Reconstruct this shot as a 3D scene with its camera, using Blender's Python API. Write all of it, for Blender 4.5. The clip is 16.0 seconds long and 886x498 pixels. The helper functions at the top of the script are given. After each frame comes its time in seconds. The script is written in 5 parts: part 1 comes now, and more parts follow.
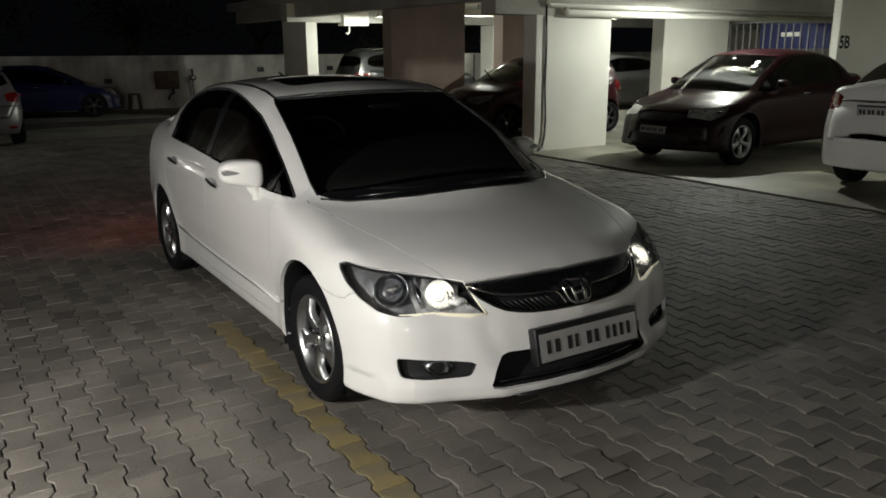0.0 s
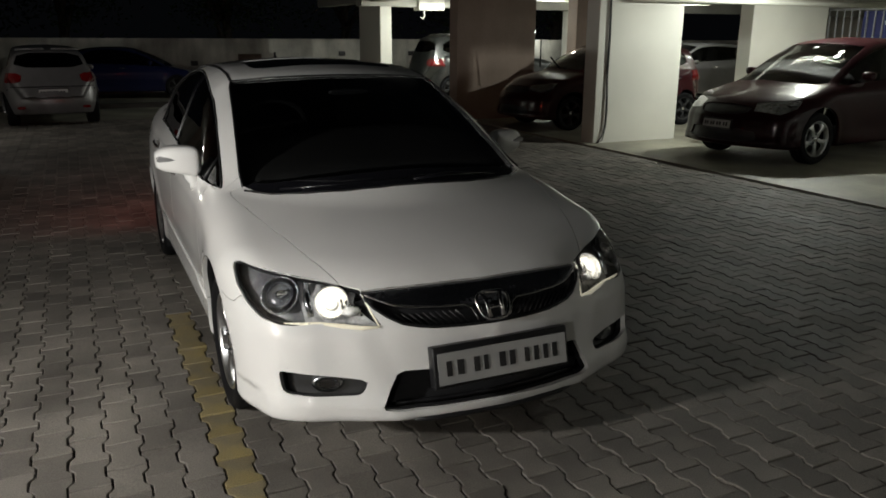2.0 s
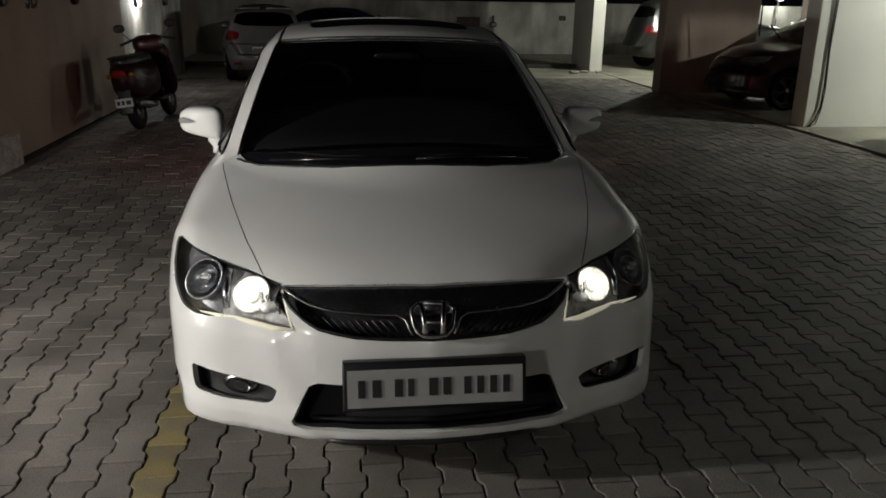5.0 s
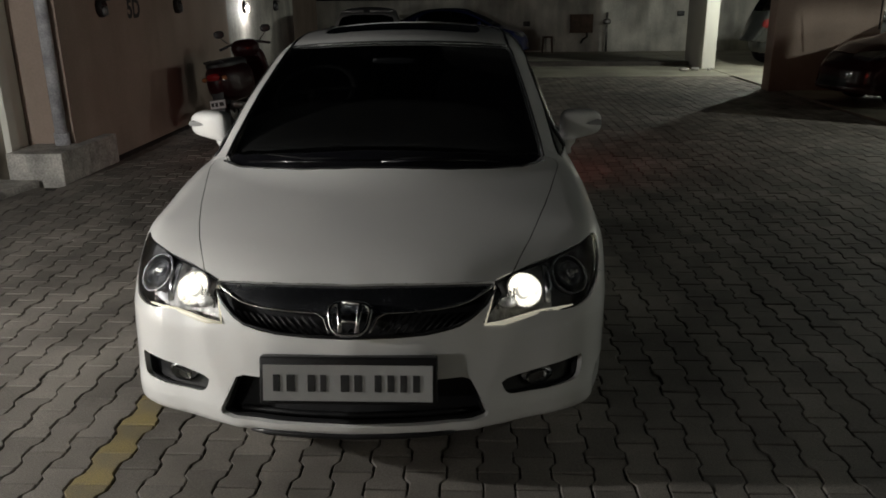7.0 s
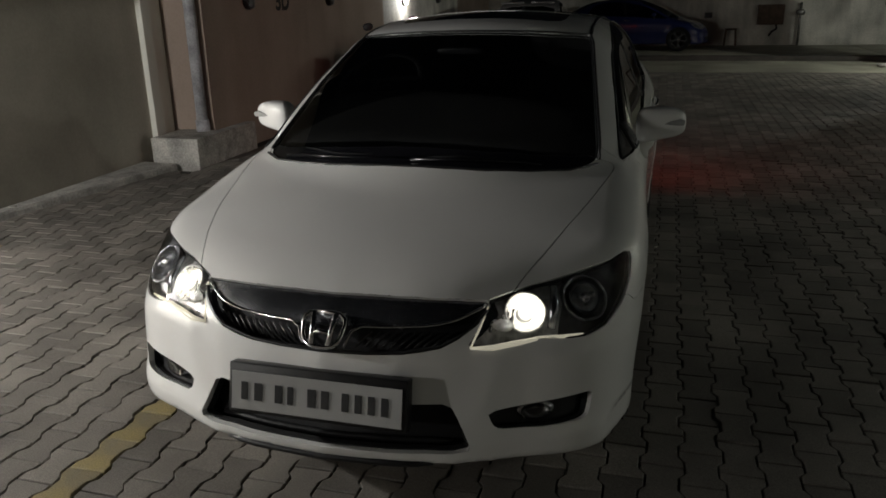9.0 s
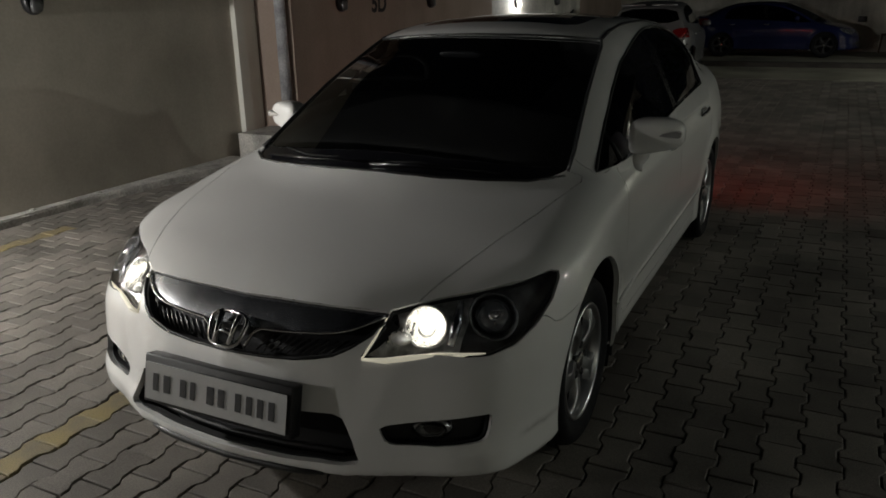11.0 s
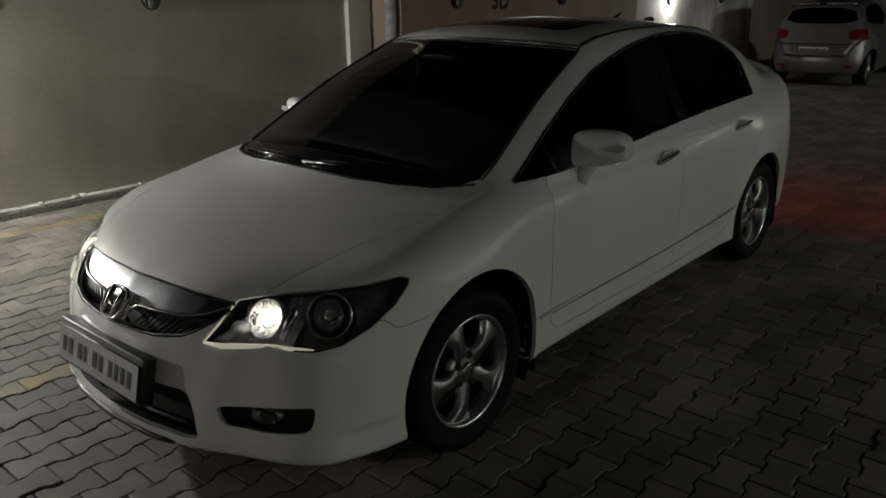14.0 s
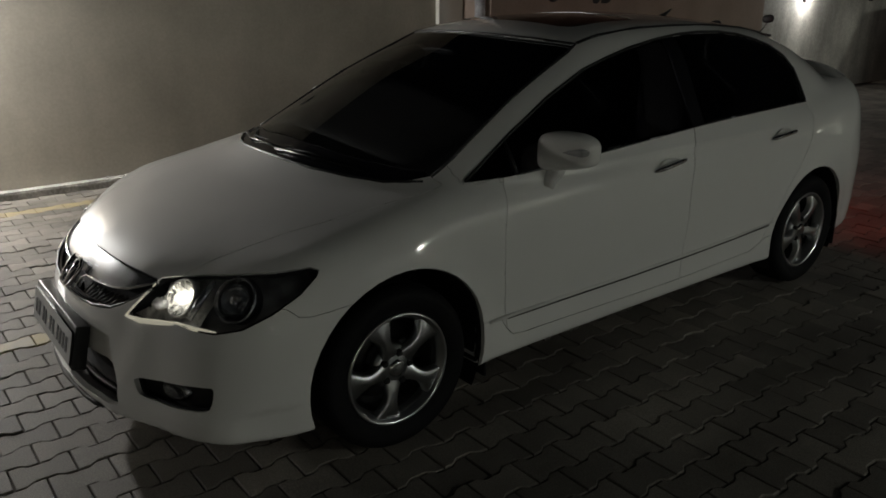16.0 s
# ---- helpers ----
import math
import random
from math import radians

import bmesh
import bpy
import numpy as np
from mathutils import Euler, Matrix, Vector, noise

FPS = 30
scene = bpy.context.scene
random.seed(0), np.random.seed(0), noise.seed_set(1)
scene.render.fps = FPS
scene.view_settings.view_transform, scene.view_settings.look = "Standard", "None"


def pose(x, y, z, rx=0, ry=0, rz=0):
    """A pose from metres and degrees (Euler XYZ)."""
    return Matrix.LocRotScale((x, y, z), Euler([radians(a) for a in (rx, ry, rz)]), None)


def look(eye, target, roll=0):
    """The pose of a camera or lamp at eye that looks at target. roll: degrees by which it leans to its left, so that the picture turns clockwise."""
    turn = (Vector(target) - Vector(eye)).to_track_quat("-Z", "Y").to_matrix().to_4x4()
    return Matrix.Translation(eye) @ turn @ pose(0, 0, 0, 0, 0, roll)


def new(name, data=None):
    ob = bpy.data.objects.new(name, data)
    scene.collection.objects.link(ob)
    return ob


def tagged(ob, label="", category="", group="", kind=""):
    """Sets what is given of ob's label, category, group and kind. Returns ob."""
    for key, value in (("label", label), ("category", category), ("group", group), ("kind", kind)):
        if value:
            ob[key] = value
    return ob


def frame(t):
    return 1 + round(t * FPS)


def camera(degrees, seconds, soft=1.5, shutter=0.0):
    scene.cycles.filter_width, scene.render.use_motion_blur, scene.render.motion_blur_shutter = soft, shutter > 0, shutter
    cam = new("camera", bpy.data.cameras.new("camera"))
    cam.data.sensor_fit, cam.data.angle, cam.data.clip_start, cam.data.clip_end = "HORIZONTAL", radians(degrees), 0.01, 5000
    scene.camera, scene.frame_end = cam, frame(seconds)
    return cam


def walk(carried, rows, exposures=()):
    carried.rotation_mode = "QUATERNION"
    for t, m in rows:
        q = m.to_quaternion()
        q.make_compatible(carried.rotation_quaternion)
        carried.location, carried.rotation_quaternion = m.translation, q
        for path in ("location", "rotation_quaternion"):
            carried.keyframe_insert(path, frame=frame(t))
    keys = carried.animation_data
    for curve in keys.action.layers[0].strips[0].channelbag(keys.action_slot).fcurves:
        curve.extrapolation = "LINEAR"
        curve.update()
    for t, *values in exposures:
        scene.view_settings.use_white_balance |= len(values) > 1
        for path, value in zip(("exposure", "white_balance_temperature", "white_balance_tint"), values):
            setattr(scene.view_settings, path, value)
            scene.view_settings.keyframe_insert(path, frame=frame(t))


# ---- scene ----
cam = camera(59.5, 16.0, soft=1.7)
PATH = [
    (0, (-2.175, -3.172, 1.594), (-1.133, -1.539, 1.099), -0.3),
    (0.5, (-1.977, -3.134, 1.569), (-0.972, -1.482, 1.059), 0.1),
    (1, (-1.779, -3.131, 1.58), (-0.806, -1.466, 1.051), 0.4),
    (1.5, (-1.566, -3.167, 1.581), (-0.65, -1.472, 1.044), 0.3),
    (2, (-1.343, -3.234, 1.574), (-0.523, -1.487, 1.047), 0.3),
    (2.5, (-1.168, -3.176, 1.554), (-0.421, -1.407, 0.996), -0.0),
    (3, (-0.993, -3.091, 1.554), (-0.337, -1.295, 0.968), -0.5),
    (5.5, (-0.124, -3.027, 1.552), (0.065, -1.134, 0.934), 0.7),
    (6, (0.017, -3.031, 1.561), (0.155, -1.136, 0.936), -0.1),
    (6.5, (0.246, -3.069, 1.576), (0.266, -1.166, 0.96), -0.4),
    (7, (0.4, -3.101, 1.584), (0.319, -1.2, 0.966), -0.6),
    (7.5, (0.502, -3.034, 1.57), (0.328, -1.141, 0.947), -0.8),
    (8, (0.636, -2.902, 1.561), (0.342, -1.027, 0.932), -0.7),
    (10.5, (1.396, -2.554, 1.523), (0.602, -0.823, 0.913), -1.8),
    (11, (1.546, -2.434, 1.53), (0.685, -0.736, 0.916), -1.3),
    (11.5, (1.685, -2.36, 1.535), (0.743, -0.707, 0.919), -1.3),
    (12, (1.91, -2.286, 1.553), (0.882, -0.689, 0.927), -0.9),
    (12.5, (2.09, -2.224, 1.56), (0.988, -0.675, 0.935), -0.8),
    (13, (2.186, -2.146, 1.555), (1.022, -0.643, 0.931), -0.7),
    (13.5, (2.314, -2.012, 1.545), (1.093, -0.553, 0.929), -1.0),
    (14, (2.413, -1.905, 1.559), (1.157, -0.477, 0.938), -0.9),
    (14.5, (2.547, -1.762, 1.565), (1.22, -0.402, 0.943), -1.0),
    (15, (2.729, -1.631, 1.588), (1.317, -0.359, 0.963), -0.5),
    (15.5, (2.799, -1.518, 1.57), (1.342, -0.3, 0.944), -0.4),
    (16, (2.869, -1.365, 1.56), (1.37, -0.204, 0.923), 0.0),
]
walk(cam, [(t, look(eye, target, roll)) for t, eye, target, roll in PATH], [(0, 0.0), (2, -0.04), (5.5, 0.0), (8, 0.06), (10.5, 0.12), (12, 0.15), (14, 0.06), (16, -0.05)])

# ---- night sky and lamps ----
world = bpy.data.worlds.new("night_sky")
scene.world = world
world.use_nodes = True
world.node_tree.nodes["Background"].inputs["Color"].default_value = (0.55, 0.62, 0.75, 1)
world.node_tree.nodes["Background"].inputs["Strength"].default_value = 0.0025


def lamp(name, kind, where, target, watts, colour, size=0.1, cone=120, blend=0.6):
    data = bpy.data.lights.new(name, kind)
    data.energy, data.color = watts, colour
    if kind == "AREA":
        data.shape, data.size, data.size_y = "RECTANGLE", size if not isinstance(size, tuple) else size[0], size if not isinstance(size, tuple) else size[1]
    else:
        data.shadow_soft_size = size
    if kind == "SPOT":
        data.spot_size, data.spot_blend = radians(cone), blend
    ob = new(name, data)
    ob.matrix_world = look(where, target)
    return ob


WARM, COOL, RED = (1.0, 0.982, 0.945), (0.96, 1.0, 0.91), (1.0, 0.06, 0.03)
lamp("wall_lamp_light", "POINT", (-3.79, -1.28, 1.47), (-3, -1.28, 0.5), 355, WARM, 0.05)
# unseen second lamp, added to lift the car's front and the near paving
lamp("wall_lamp_light", "POINT", (-3.79, -4.45, 1.47), (-3, -4.45, 0.5), 105, WARM, 0.05)
lamp("far_wall_lamp_light", "POINT", (-3.36, 10.5, 1.44), (-3, 11, 0), 18, WARM, 0.05)
lamp("bay_tube_light", "POINT", (8.30, 4.95, 2.40), (8.30, 4.95, 0), 262, COOL, 0.06)
# unseen tubes, added far off to brighten the car's right flank
for y in (-2.6, -7.4):
    lamp("far_bay_fill_light", "POINT", (16.5, y, 2.40), (16.5, y, 0), 245, COOL, 0.06)
lamp("deep_bay_tube_light", "POINT", (6.95, 13.2, 2.38), (6.95, 13.2, 0), 230, COOL, 0.06)
lamp("deep_bay_tube_light", "POINT", (8.85, 12.5, 2.38), (8.85, 12.5, 0), 50, COOL, 0.06)
# added lamp that lifts the south face of the inner white pier
lamp("inner_bay_fill_light", "POINT", (11.3, 7.4, 2.38), (11.3, 7.4, 0), 65, COOL, 0.06)
lamp("rear_bay_tube_light", "POINT", (12.6, 12.4, 2.38), (12.6, 12.4, 0), 110, COOL, 0.06)
lamp("flood_light", "POINT", (13.2, 20.35, 1.62), (13.2, 19.0, 0), 30, COOL, 0.06)
for side in (-1, 1):
    lamp("tail_lamp_light", "AREA", (0.72 * side, 3.66, 0.86), (0.75 * side, 5.5, 0.3), 2.2, RED, (0.2, 0.1))
    lamp("head_lamp_light", "POINT", (0.536 * side, -0.690, 0.636), (0.6 * side, -6.0, 0.25), 0.013, (1.0, 0.97, 0.90), 0.008)

# ---- materials ----
def material(name, colour, rough=0.5, metal=0.0, vary=0.12, scale=8.0, bump=0.0, bump_scale=60.0, tint=None, coat=0.0, emit=0.0, per_piece=0.0, alpha=None, spots=0.0, transmission=0.0, ior=1.45, streak=0.0, spec=None):
    """A principled surface whose colour and roughness vary at two scales."""
    m = bpy.data.materials.new(name)
    m.use_nodes = True
    nt = m.node_tree
    n, l = nt.nodes, nt.links
    p = n["Principled BSDF"]
    p.inputs["Roughness"].default_value, p.inputs["Metallic"].default_value = rough, metal
    p.inputs["Coat Weight"].default_value, p.inputs["Coat Roughness"].default_value = coat, 0.04
    p.inputs["IOR"].default_value = ior
    p.inputs["Specular IOR Level"].default_value = spec if spec is not None else 0.08 if coat > 0.5 else 0.5
    p.inputs["Transmission Weight"].default_value = transmission
    c = (*colour, 1)
    p.inputs["Base Color"].default_value = c
    if emit:
        p.inputs["Emission Color"].default_value, p.inputs["Emission Strength"].default_value = c, emit
    if vary or bump or per_piece or spots:
        where = n.new("ShaderNodeTexCoord").outputs["Object"]
        big, fine = n.new("ShaderNodeTexNoise"), n.new("ShaderNodeTexNoise")
        big.inputs["Scale"].default_value, big.inputs["Detail"].default_value = scale, 5
        fine.inputs["Scale"].default_value, fine.inputs["Detail"].default_value = bump_scale, 4
        for t in (big, fine):
            l.new(where, t.inputs["Vector"])
        ramp = n.new("ShaderNodeValToRGB")
        ramp.color_ramp.elements[0].position, ramp.color_ramp.elements[1].position = 0.32, 0.68
        other = tint or tuple(v * (1 - 1.6 * vary) for v in colour)
        ramp.color_ramp.elements[0].color, ramp.color_ramp.elements[1].color = (*other, 1), tuple(min(1, v * (1 + vary)) for v in colour) + (1,)
        l.new(big.outputs["Fac"], ramp.inputs["Fac"])
        last = ramp.outputs["Color"]
        if per_piece:
            hue = n.new("ShaderNodeHueSaturation")
            spread = n.new("ShaderNodeMapRange")
            spread.inputs["To Min"].default_value, spread.inputs["To Max"].default_value = 1 - per_piece, 1 + per_piece
            ids = n.new("ShaderNodeObjectInfo").outputs["Random"]
            isl = n.new("ShaderNodeNewGeometry").outputs["Random Per Island"]
            add = n.new("ShaderNodeMath")
            add.operation = "ADD"
            frac = n.new("ShaderNodeMath")
            frac.operation = "FRACT"
            l.new(ids, add.inputs[0]), l.new(isl, add.inputs[1]), l.new(add.outputs[0], frac.inputs[0])
            l.new(frac.outputs[0], spread.inputs["Value"])
            l.new(spread.outputs["Result"], hue.inputs["Value"])
            l.new(last, hue.inputs["Color"])
            last = hue.outputs["Color"]
        if spots:
            grit = n.new("ShaderNodeMix")
            grit.data_type, grit.blend_type = "RGBA", "MULTIPLY"
            band = n.new("ShaderNodeMapRange")
            band.inputs["From Min"].default_value, band.inputs["From Max"].default_value = 0.35, 0.65
            band.inputs["To Min"].default_value, band.inputs["To Max"].default_value = 1 - spots, 1.0
            l.new(fine.outputs["Fac"], band.inputs["Value"])
            grit.inputs["Factor"].default_value = 1
            l.new(last, grit.inputs["A"]), l.new(band.outputs["Result"], grit.inputs["B"])
            last = grit.outputs["Result"]
        if streak:
            drip, runs, band = n.new("ShaderNodeMapping"), n.new("ShaderNodeTexNoise"), n.new("ShaderNodeMapRange")
            drip.inputs["Scale"].default_value = (2.6, 2.6, 0.5)
            runs.inputs["Scale"].default_value, runs.inputs["Detail"].default_value = 1.0, 6
            band.inputs["From Min"].default_value, band.inputs["From Max"].default_value = 0.36, 0.56
            band.inputs["To Min"].default_value, band.inputs["To Max"].default_value = 1 - streak, 1.0
            wash = n.new("ShaderNodeMix")
            wash.data_type, wash.blend_type = "RGBA", "MULTIPLY"
            wash.inputs["Factor"].default_value = 1
            l.new(where, drip.inputs["Vector"]), l.new(drip.outputs["Vector"], runs.inputs["Vector"]), l.new(runs.outputs["Fac"], band.inputs["Value"])
            l.new(last, wash.inputs["A"]), l.new(band.outputs["Result"], wash.inputs["B"])
            last = wash.outputs["Result"]
        l.new(last, p.inputs["Base Color"])
        rr = n.new("ShaderNodeMapRange")
        rr.inputs["To Min"].default_value, rr.inputs["To Max"].default_value = max(0, rough * 0.8), min(1, rough * 1.2)
        l.new(big.outputs["Fac"], rr.inputs["Value"])
        l.new(rr.outputs["Result"], p.inputs["Roughness"])
        if bump:
            b = n.new("ShaderNodeBump")
            b.inputs["Strength"].default_value, b.inputs["Distance"].default_value = bump, 0.004
            l.new(fine.outputs["Fac"], b.inputs["Height"])
            l.new(b.outputs["Normal"], p.inputs["Normal"])
    return m


def glow(name, colour, strength):
    return material(name, colour, 0.4, vary=0, emit=strength)


def glass(name, tint, rough=0.0):
    """Clear or tinted glass with a faint dust film."""
    return material(name, tint, rough, vary=0, transmission=1.0, ior=1.45)


M = dict(
    paver=material("concrete_paver", (0.225, 0.205, 0.180), 0.70, spec=0.29, vary=0.24, scale=1.7, bump=0.35, bump_scale=190, per_piece=0.26, spots=0.34),
    paver_yellow=material("yellow_paver", (0.26, 0.205, 0.085), 0.6, vary=0.25, scale=5, bump=0.35, bump_scale=170, per_piece=0.12, spots=0.3, tint=(0.19, 0.165, 0.12)),
    joint=material("sand_joint", (0.055, 0.049, 0.043), 0.95, vary=0.2, scale=5, bump=0.4),
    slab=material("cement_floor", (0.33, 0.315, 0.25), 0.55, vary=0.28, scale=1.1, bump=0.2, bump_scale=40, spots=0.12),
    wall=material("cream_plaster", (0.47, 0.43, 0.36), 0.85, vary=0.13, scale=0.9, bump=0.1, bump_scale=45, spots=0.08, streak=0.09),
    wall_brown=material("tan_plaster", (0.36, 0.28, 0.23), 0.85, vary=0.12, scale=1.1, bump=0.12, bump_scale=45, spots=0.1, streak=0.09),
    white=material("white_emulsion", (0.74, 0.73, 0.66), 0.75, vary=0.05, scale=0.8, bump=0.15, bump_scale=40),
    soffit=material("bare_concrete_soffit", (0.44, 0.43, 0.38), 0.85, vary=0.2, scale=0.7, bump=0.25, bump_scale=30, spots=0.12),
    white_dirty=material("soiled_limewash", (0.60, 0.58, 0.52), 0.85, vary=0.22, scale=1.2, bump=0.3, bump_scale=30, spots=0.2, streak=0.3),
    kerb=material("mortar_kerb", (0.50, 0.48, 0.44), 0.9, vary=0.25, scale=6, bump=0.6, bump_scale=50, spots=0.35),
    pipe=material("pvc_pipe", (0.45, 0.45, 0.47), 0.45, vary=0.25, scale=6, spots=0.3),
    black=material("black_plastic", (0.012, 0.012, 0.013), 0.42, vary=0.2, scale=20),
    cowl=material("gloss_black_plastic", (0.008, 0.008, 0.010), 0.22, vary=0.1),
    matt_black=material("matt_black", (0.006, 0.006, 0.007), 0.8, vary=0.1),
    rubber=material("tyre_rubber", (0.006, 0.006, 0.007), 0.75, spec=0.2, vary=0.2, scale=14, bump=0.15, bump_scale=120),
    paint=material("white_car_paint", (0.78, 0.775, 0.755), 0.42, spec=0.32, vary=0.02, scale=1.2, coat=1.0),
    chrome=material("chrome", (0.72, 0.73, 0.75), 0.10, 1.0, vary=0.03),
    dark_chrome=material("smoked_chrome", (0.36, 0.37, 0.39), 0.26, 1.0, vary=0.03),
    alloy=material("silver_alloy", (0.52, 0.53, 0.54), 0.30, 1.0, vary=0.05, scale=10),
    steel=material("dull_steel", (0.22, 0.21, 0.20), 0.5, 1.0, vary=0.2, scale=9),
    tint_glass=glass("tinted_glass", (0.12, 0.128, 0.125)),
    dark_glass=glass("dark_film_glass", (0.035, 0.036, 0.038)),
    clear=glass("clear_lens", (0.95, 0.96, 0.97)),
    reflector=material("mirror_reflector", (0.78, 0.78, 0.77), 0.16, 1.0, vary=0.1, scale=60, bump=1.0, bump_scale=70),
    scooter_paint=material("dark_red_panels", (0.016, 0.003, 0.004), 0.35, vary=0.1, coat=0.6),
    amber=material("amber_lens", (0.16, 0.06, 0.02), 0.25, vary=0),
    red_lens=material("red_lens", (0.14, 0.006, 0.007), 0.18, vary=0, coat=1),
    red_glow=glow("lit_red_lens", (1.0, 0.03, 0.02), 2.5),
    lamp_glow=glow("lit_headlamp", (1.0, 0.96, 0.85), 1.2),
    bulb_glow=glow("lit_bulb", (1.0, 0.94, 0.80), 3.0),
    lamp_inner=material("bright_lamp_housing", (0.62, 0.62, 0.61), 0.30, 0.35, vary=0.3, scale=40, bump=0.6, bump_scale=60),
    tube_glow=glow("lit_tube", (0.96, 1.0, 0.90), 9.0),
    wall_glow=glow("lit_wall_lamp", (1.0, 0.90, 0.75), 14.0),
    # cream trim; its emission stands in for light from the bulb
    lamp_trim=material("cream_lamp_edge_self_lit", (0.75, 0.70, 0.55), 0.35, vary=0, emit=0.35),
    signal=material("clear_signal_lens", (0.50, 0.50, 0.50), 0.15, 0.5, vary=0),
    cabin_glass=glass("lightly_tinted_glass", (0.55, 0.58, 0.56)),
    lamp_unlit=material("unlit_headlamp", (0.30, 0.31, 0.33), 0.12, 0.7, vary=0.2, scale=25, coat=1.0),
    smoked_housing=material("smoked_lamp_housing", (0.13, 0.13, 0.135), 0.35, 0.25, vary=0.3, scale=18),
    smoked=material("smoked_diffuser", (0.06, 0.06, 0.06), 0.3, vary=0),
    plate=material("plate_white", (0.38, 0.38, 0.37), 0.45, vary=0.05),
    maroon=material("maroon_car_paint", (0.016, 0.003, 0.0045), 0.35, vary=0.05, coat=0.25, spec=0.1),
    red_paint=material("red_car_paint", (0.035, 0.005, 0.007), 0.35, vary=0.05, coat=0.7, spec=0.15),
    silver=material("silver_car_paint", (0.19, 0.185, 0.185), 0.36, 0.5, vary=0.04, coat=0.6),
    grey=material("grey_car_paint", (0.030, 0.032, 0.031), 0.32, 0.3, vary=0.04, coat=0.5),
    blue=material("blue_car_paint", (0.010, 0.014, 0.055), 0.3, vary=0.05, coat=1.0),
    leather=material("dark_upholstery", (0.03, 0.029, 0.028), 0.7, vary=0.15),
    barrel=material("dark_wheel_barrel", (0.035, 0.035, 0.036), 0.6, 0.4, vary=0.2),
    gate=material("painted_steel_bars", (0.26, 0.26, 0.27), 0.5, vary=0.15),
    sign_blue=material("blue_board", (0.018, 0.022, 0.095), 0.6, vary=0.1),
    ink=material("black_stencil_paint", (0.02, 0.02, 0.02), 0.7, vary=0.2, scale=30),
    wood=material("old_wood", (0.10, 0.065, 0.045), 0.7, vary=0.25, scale=6),
    leaf=material("dark_leaves", (0.030, 0.055, 0.018), 0.6, vary=0.3, scale=3),
    bark=material("bark", (0.06, 0.05, 0.04), 0.9, vary=0.3, scale=8, bump=0.5),
)


def part(name, bm, mat, parent=None, label="", smooth=True):
    """Links a bmesh as one mesh object, under a thing or a part."""
    me = bpy.data.meshes.new(name)
    bm.to_mesh(me)
    bm.free()
    if smooth:
        me.shade_smooth()
    me.materials.append(mat)
    ob = new(name, me)
    ob.parent = parent
    return tagged(ob, label)


def thing(name, label, category, at=None, group=""):
    ob = new(name)
    ob.empty_display_size = 0.2
    if at is not None:
        ob.matrix_world = at
    return tagged(ob, label, category, group)


def setting(name, bm, mat, label, smooth=False):
    return tagged(part(name, bm, mat, None, label, smooth), kind="structure")


def box(x0, x1, y0, y1, z0, z1, bevel=0.0, segments=2):
    bm = bmesh.new()
    bmesh.ops.create_cube(bm, size=1)
    for v in bm.verts:
        v.co = Vector(((x0 + x1) / 2 + v.co.x * (x1 - x0), (y0 + y1) / 2 + v.co.y * (y1 - y0), (z0 + z1) / 2 + v.co.z * (z1 - z0)))
    if bevel:
        bmesh.ops.bevel(bm, geom=bm.edges[:], offset=bevel, segments=segments, affect="EDGES", profile=0.6)
    return bm


def join(*parts):
    """Several bmeshes as one."""
    me = bpy.data.meshes.new("joined")
    out = bmesh.new()
    for b in parts:
        b.to_mesh(me)
        b.free()
        out.from_mesh(me)
    bpy.data.meshes.remove(me)
    return out


def moved(bm, m):
    bmesh.ops.transform(bm, matrix=m, verts=bm.verts[:])
    return bm


def tube(points, radius, n=10):
    """A round bar along points, closed at the ends; radius: one, or one per point."""
    bm = bmesh.new()
    pts = [Vector(p) for p in points]
    radii = radius if isinstance(radius, (list, tuple)) else [radius] * len(pts)
    rings = []
    side = None
    for i, p in enumerate(pts):
        way = (pts[min(i + 1, len(pts) - 1)] - pts[max(i - 1, 0)]).normalized()
        if side is None:
            side = way.orthogonal().normalized()
        side = (side - way * side.dot(way)).normalized()
        up = way.cross(side)
        rings.append([bm.verts.new(p + radii[i] * (math.cos(a) * side + math.sin(a) * up)) for a in [2 * math.pi * k / n for k in range(n)]])
    for a, b in zip(rings, rings[1:]):
        for k in range(n):
            bm.faces.new((a[k], a[(k + 1) % n], b[(k + 1) % n], b[k]))
    bm.faces.new(rings[0][::-1]), bm.faces.new(rings[-1])
    return bm


def lathe(profile, n=40):
    """Turns points (radius, x) about the x axis."""
    bm = bmesh.new()
    rings = [[bm.verts.new((x, r * math.cos(a), r * math.sin(a))) for a in [2 * math.pi * k / n for k in range(n)]] if r > 1e-5 else [bm.verts.new((x, 0, 0))] for r, x in profile]
    for a, b in zip(rings, rings[1:]):
        for k in range(n):
            q = (a[k % len(a)], a[(k + 1) % len(a)], b[(k + 1) % len(b)], b[k % len(b)])
            q = list(dict.fromkeys(q))
            if len(q) > 2:
                bm.faces.new(q)
    bmesh.ops.recalc_face_normals(bm, faces=bm.faces[:])
    return bm


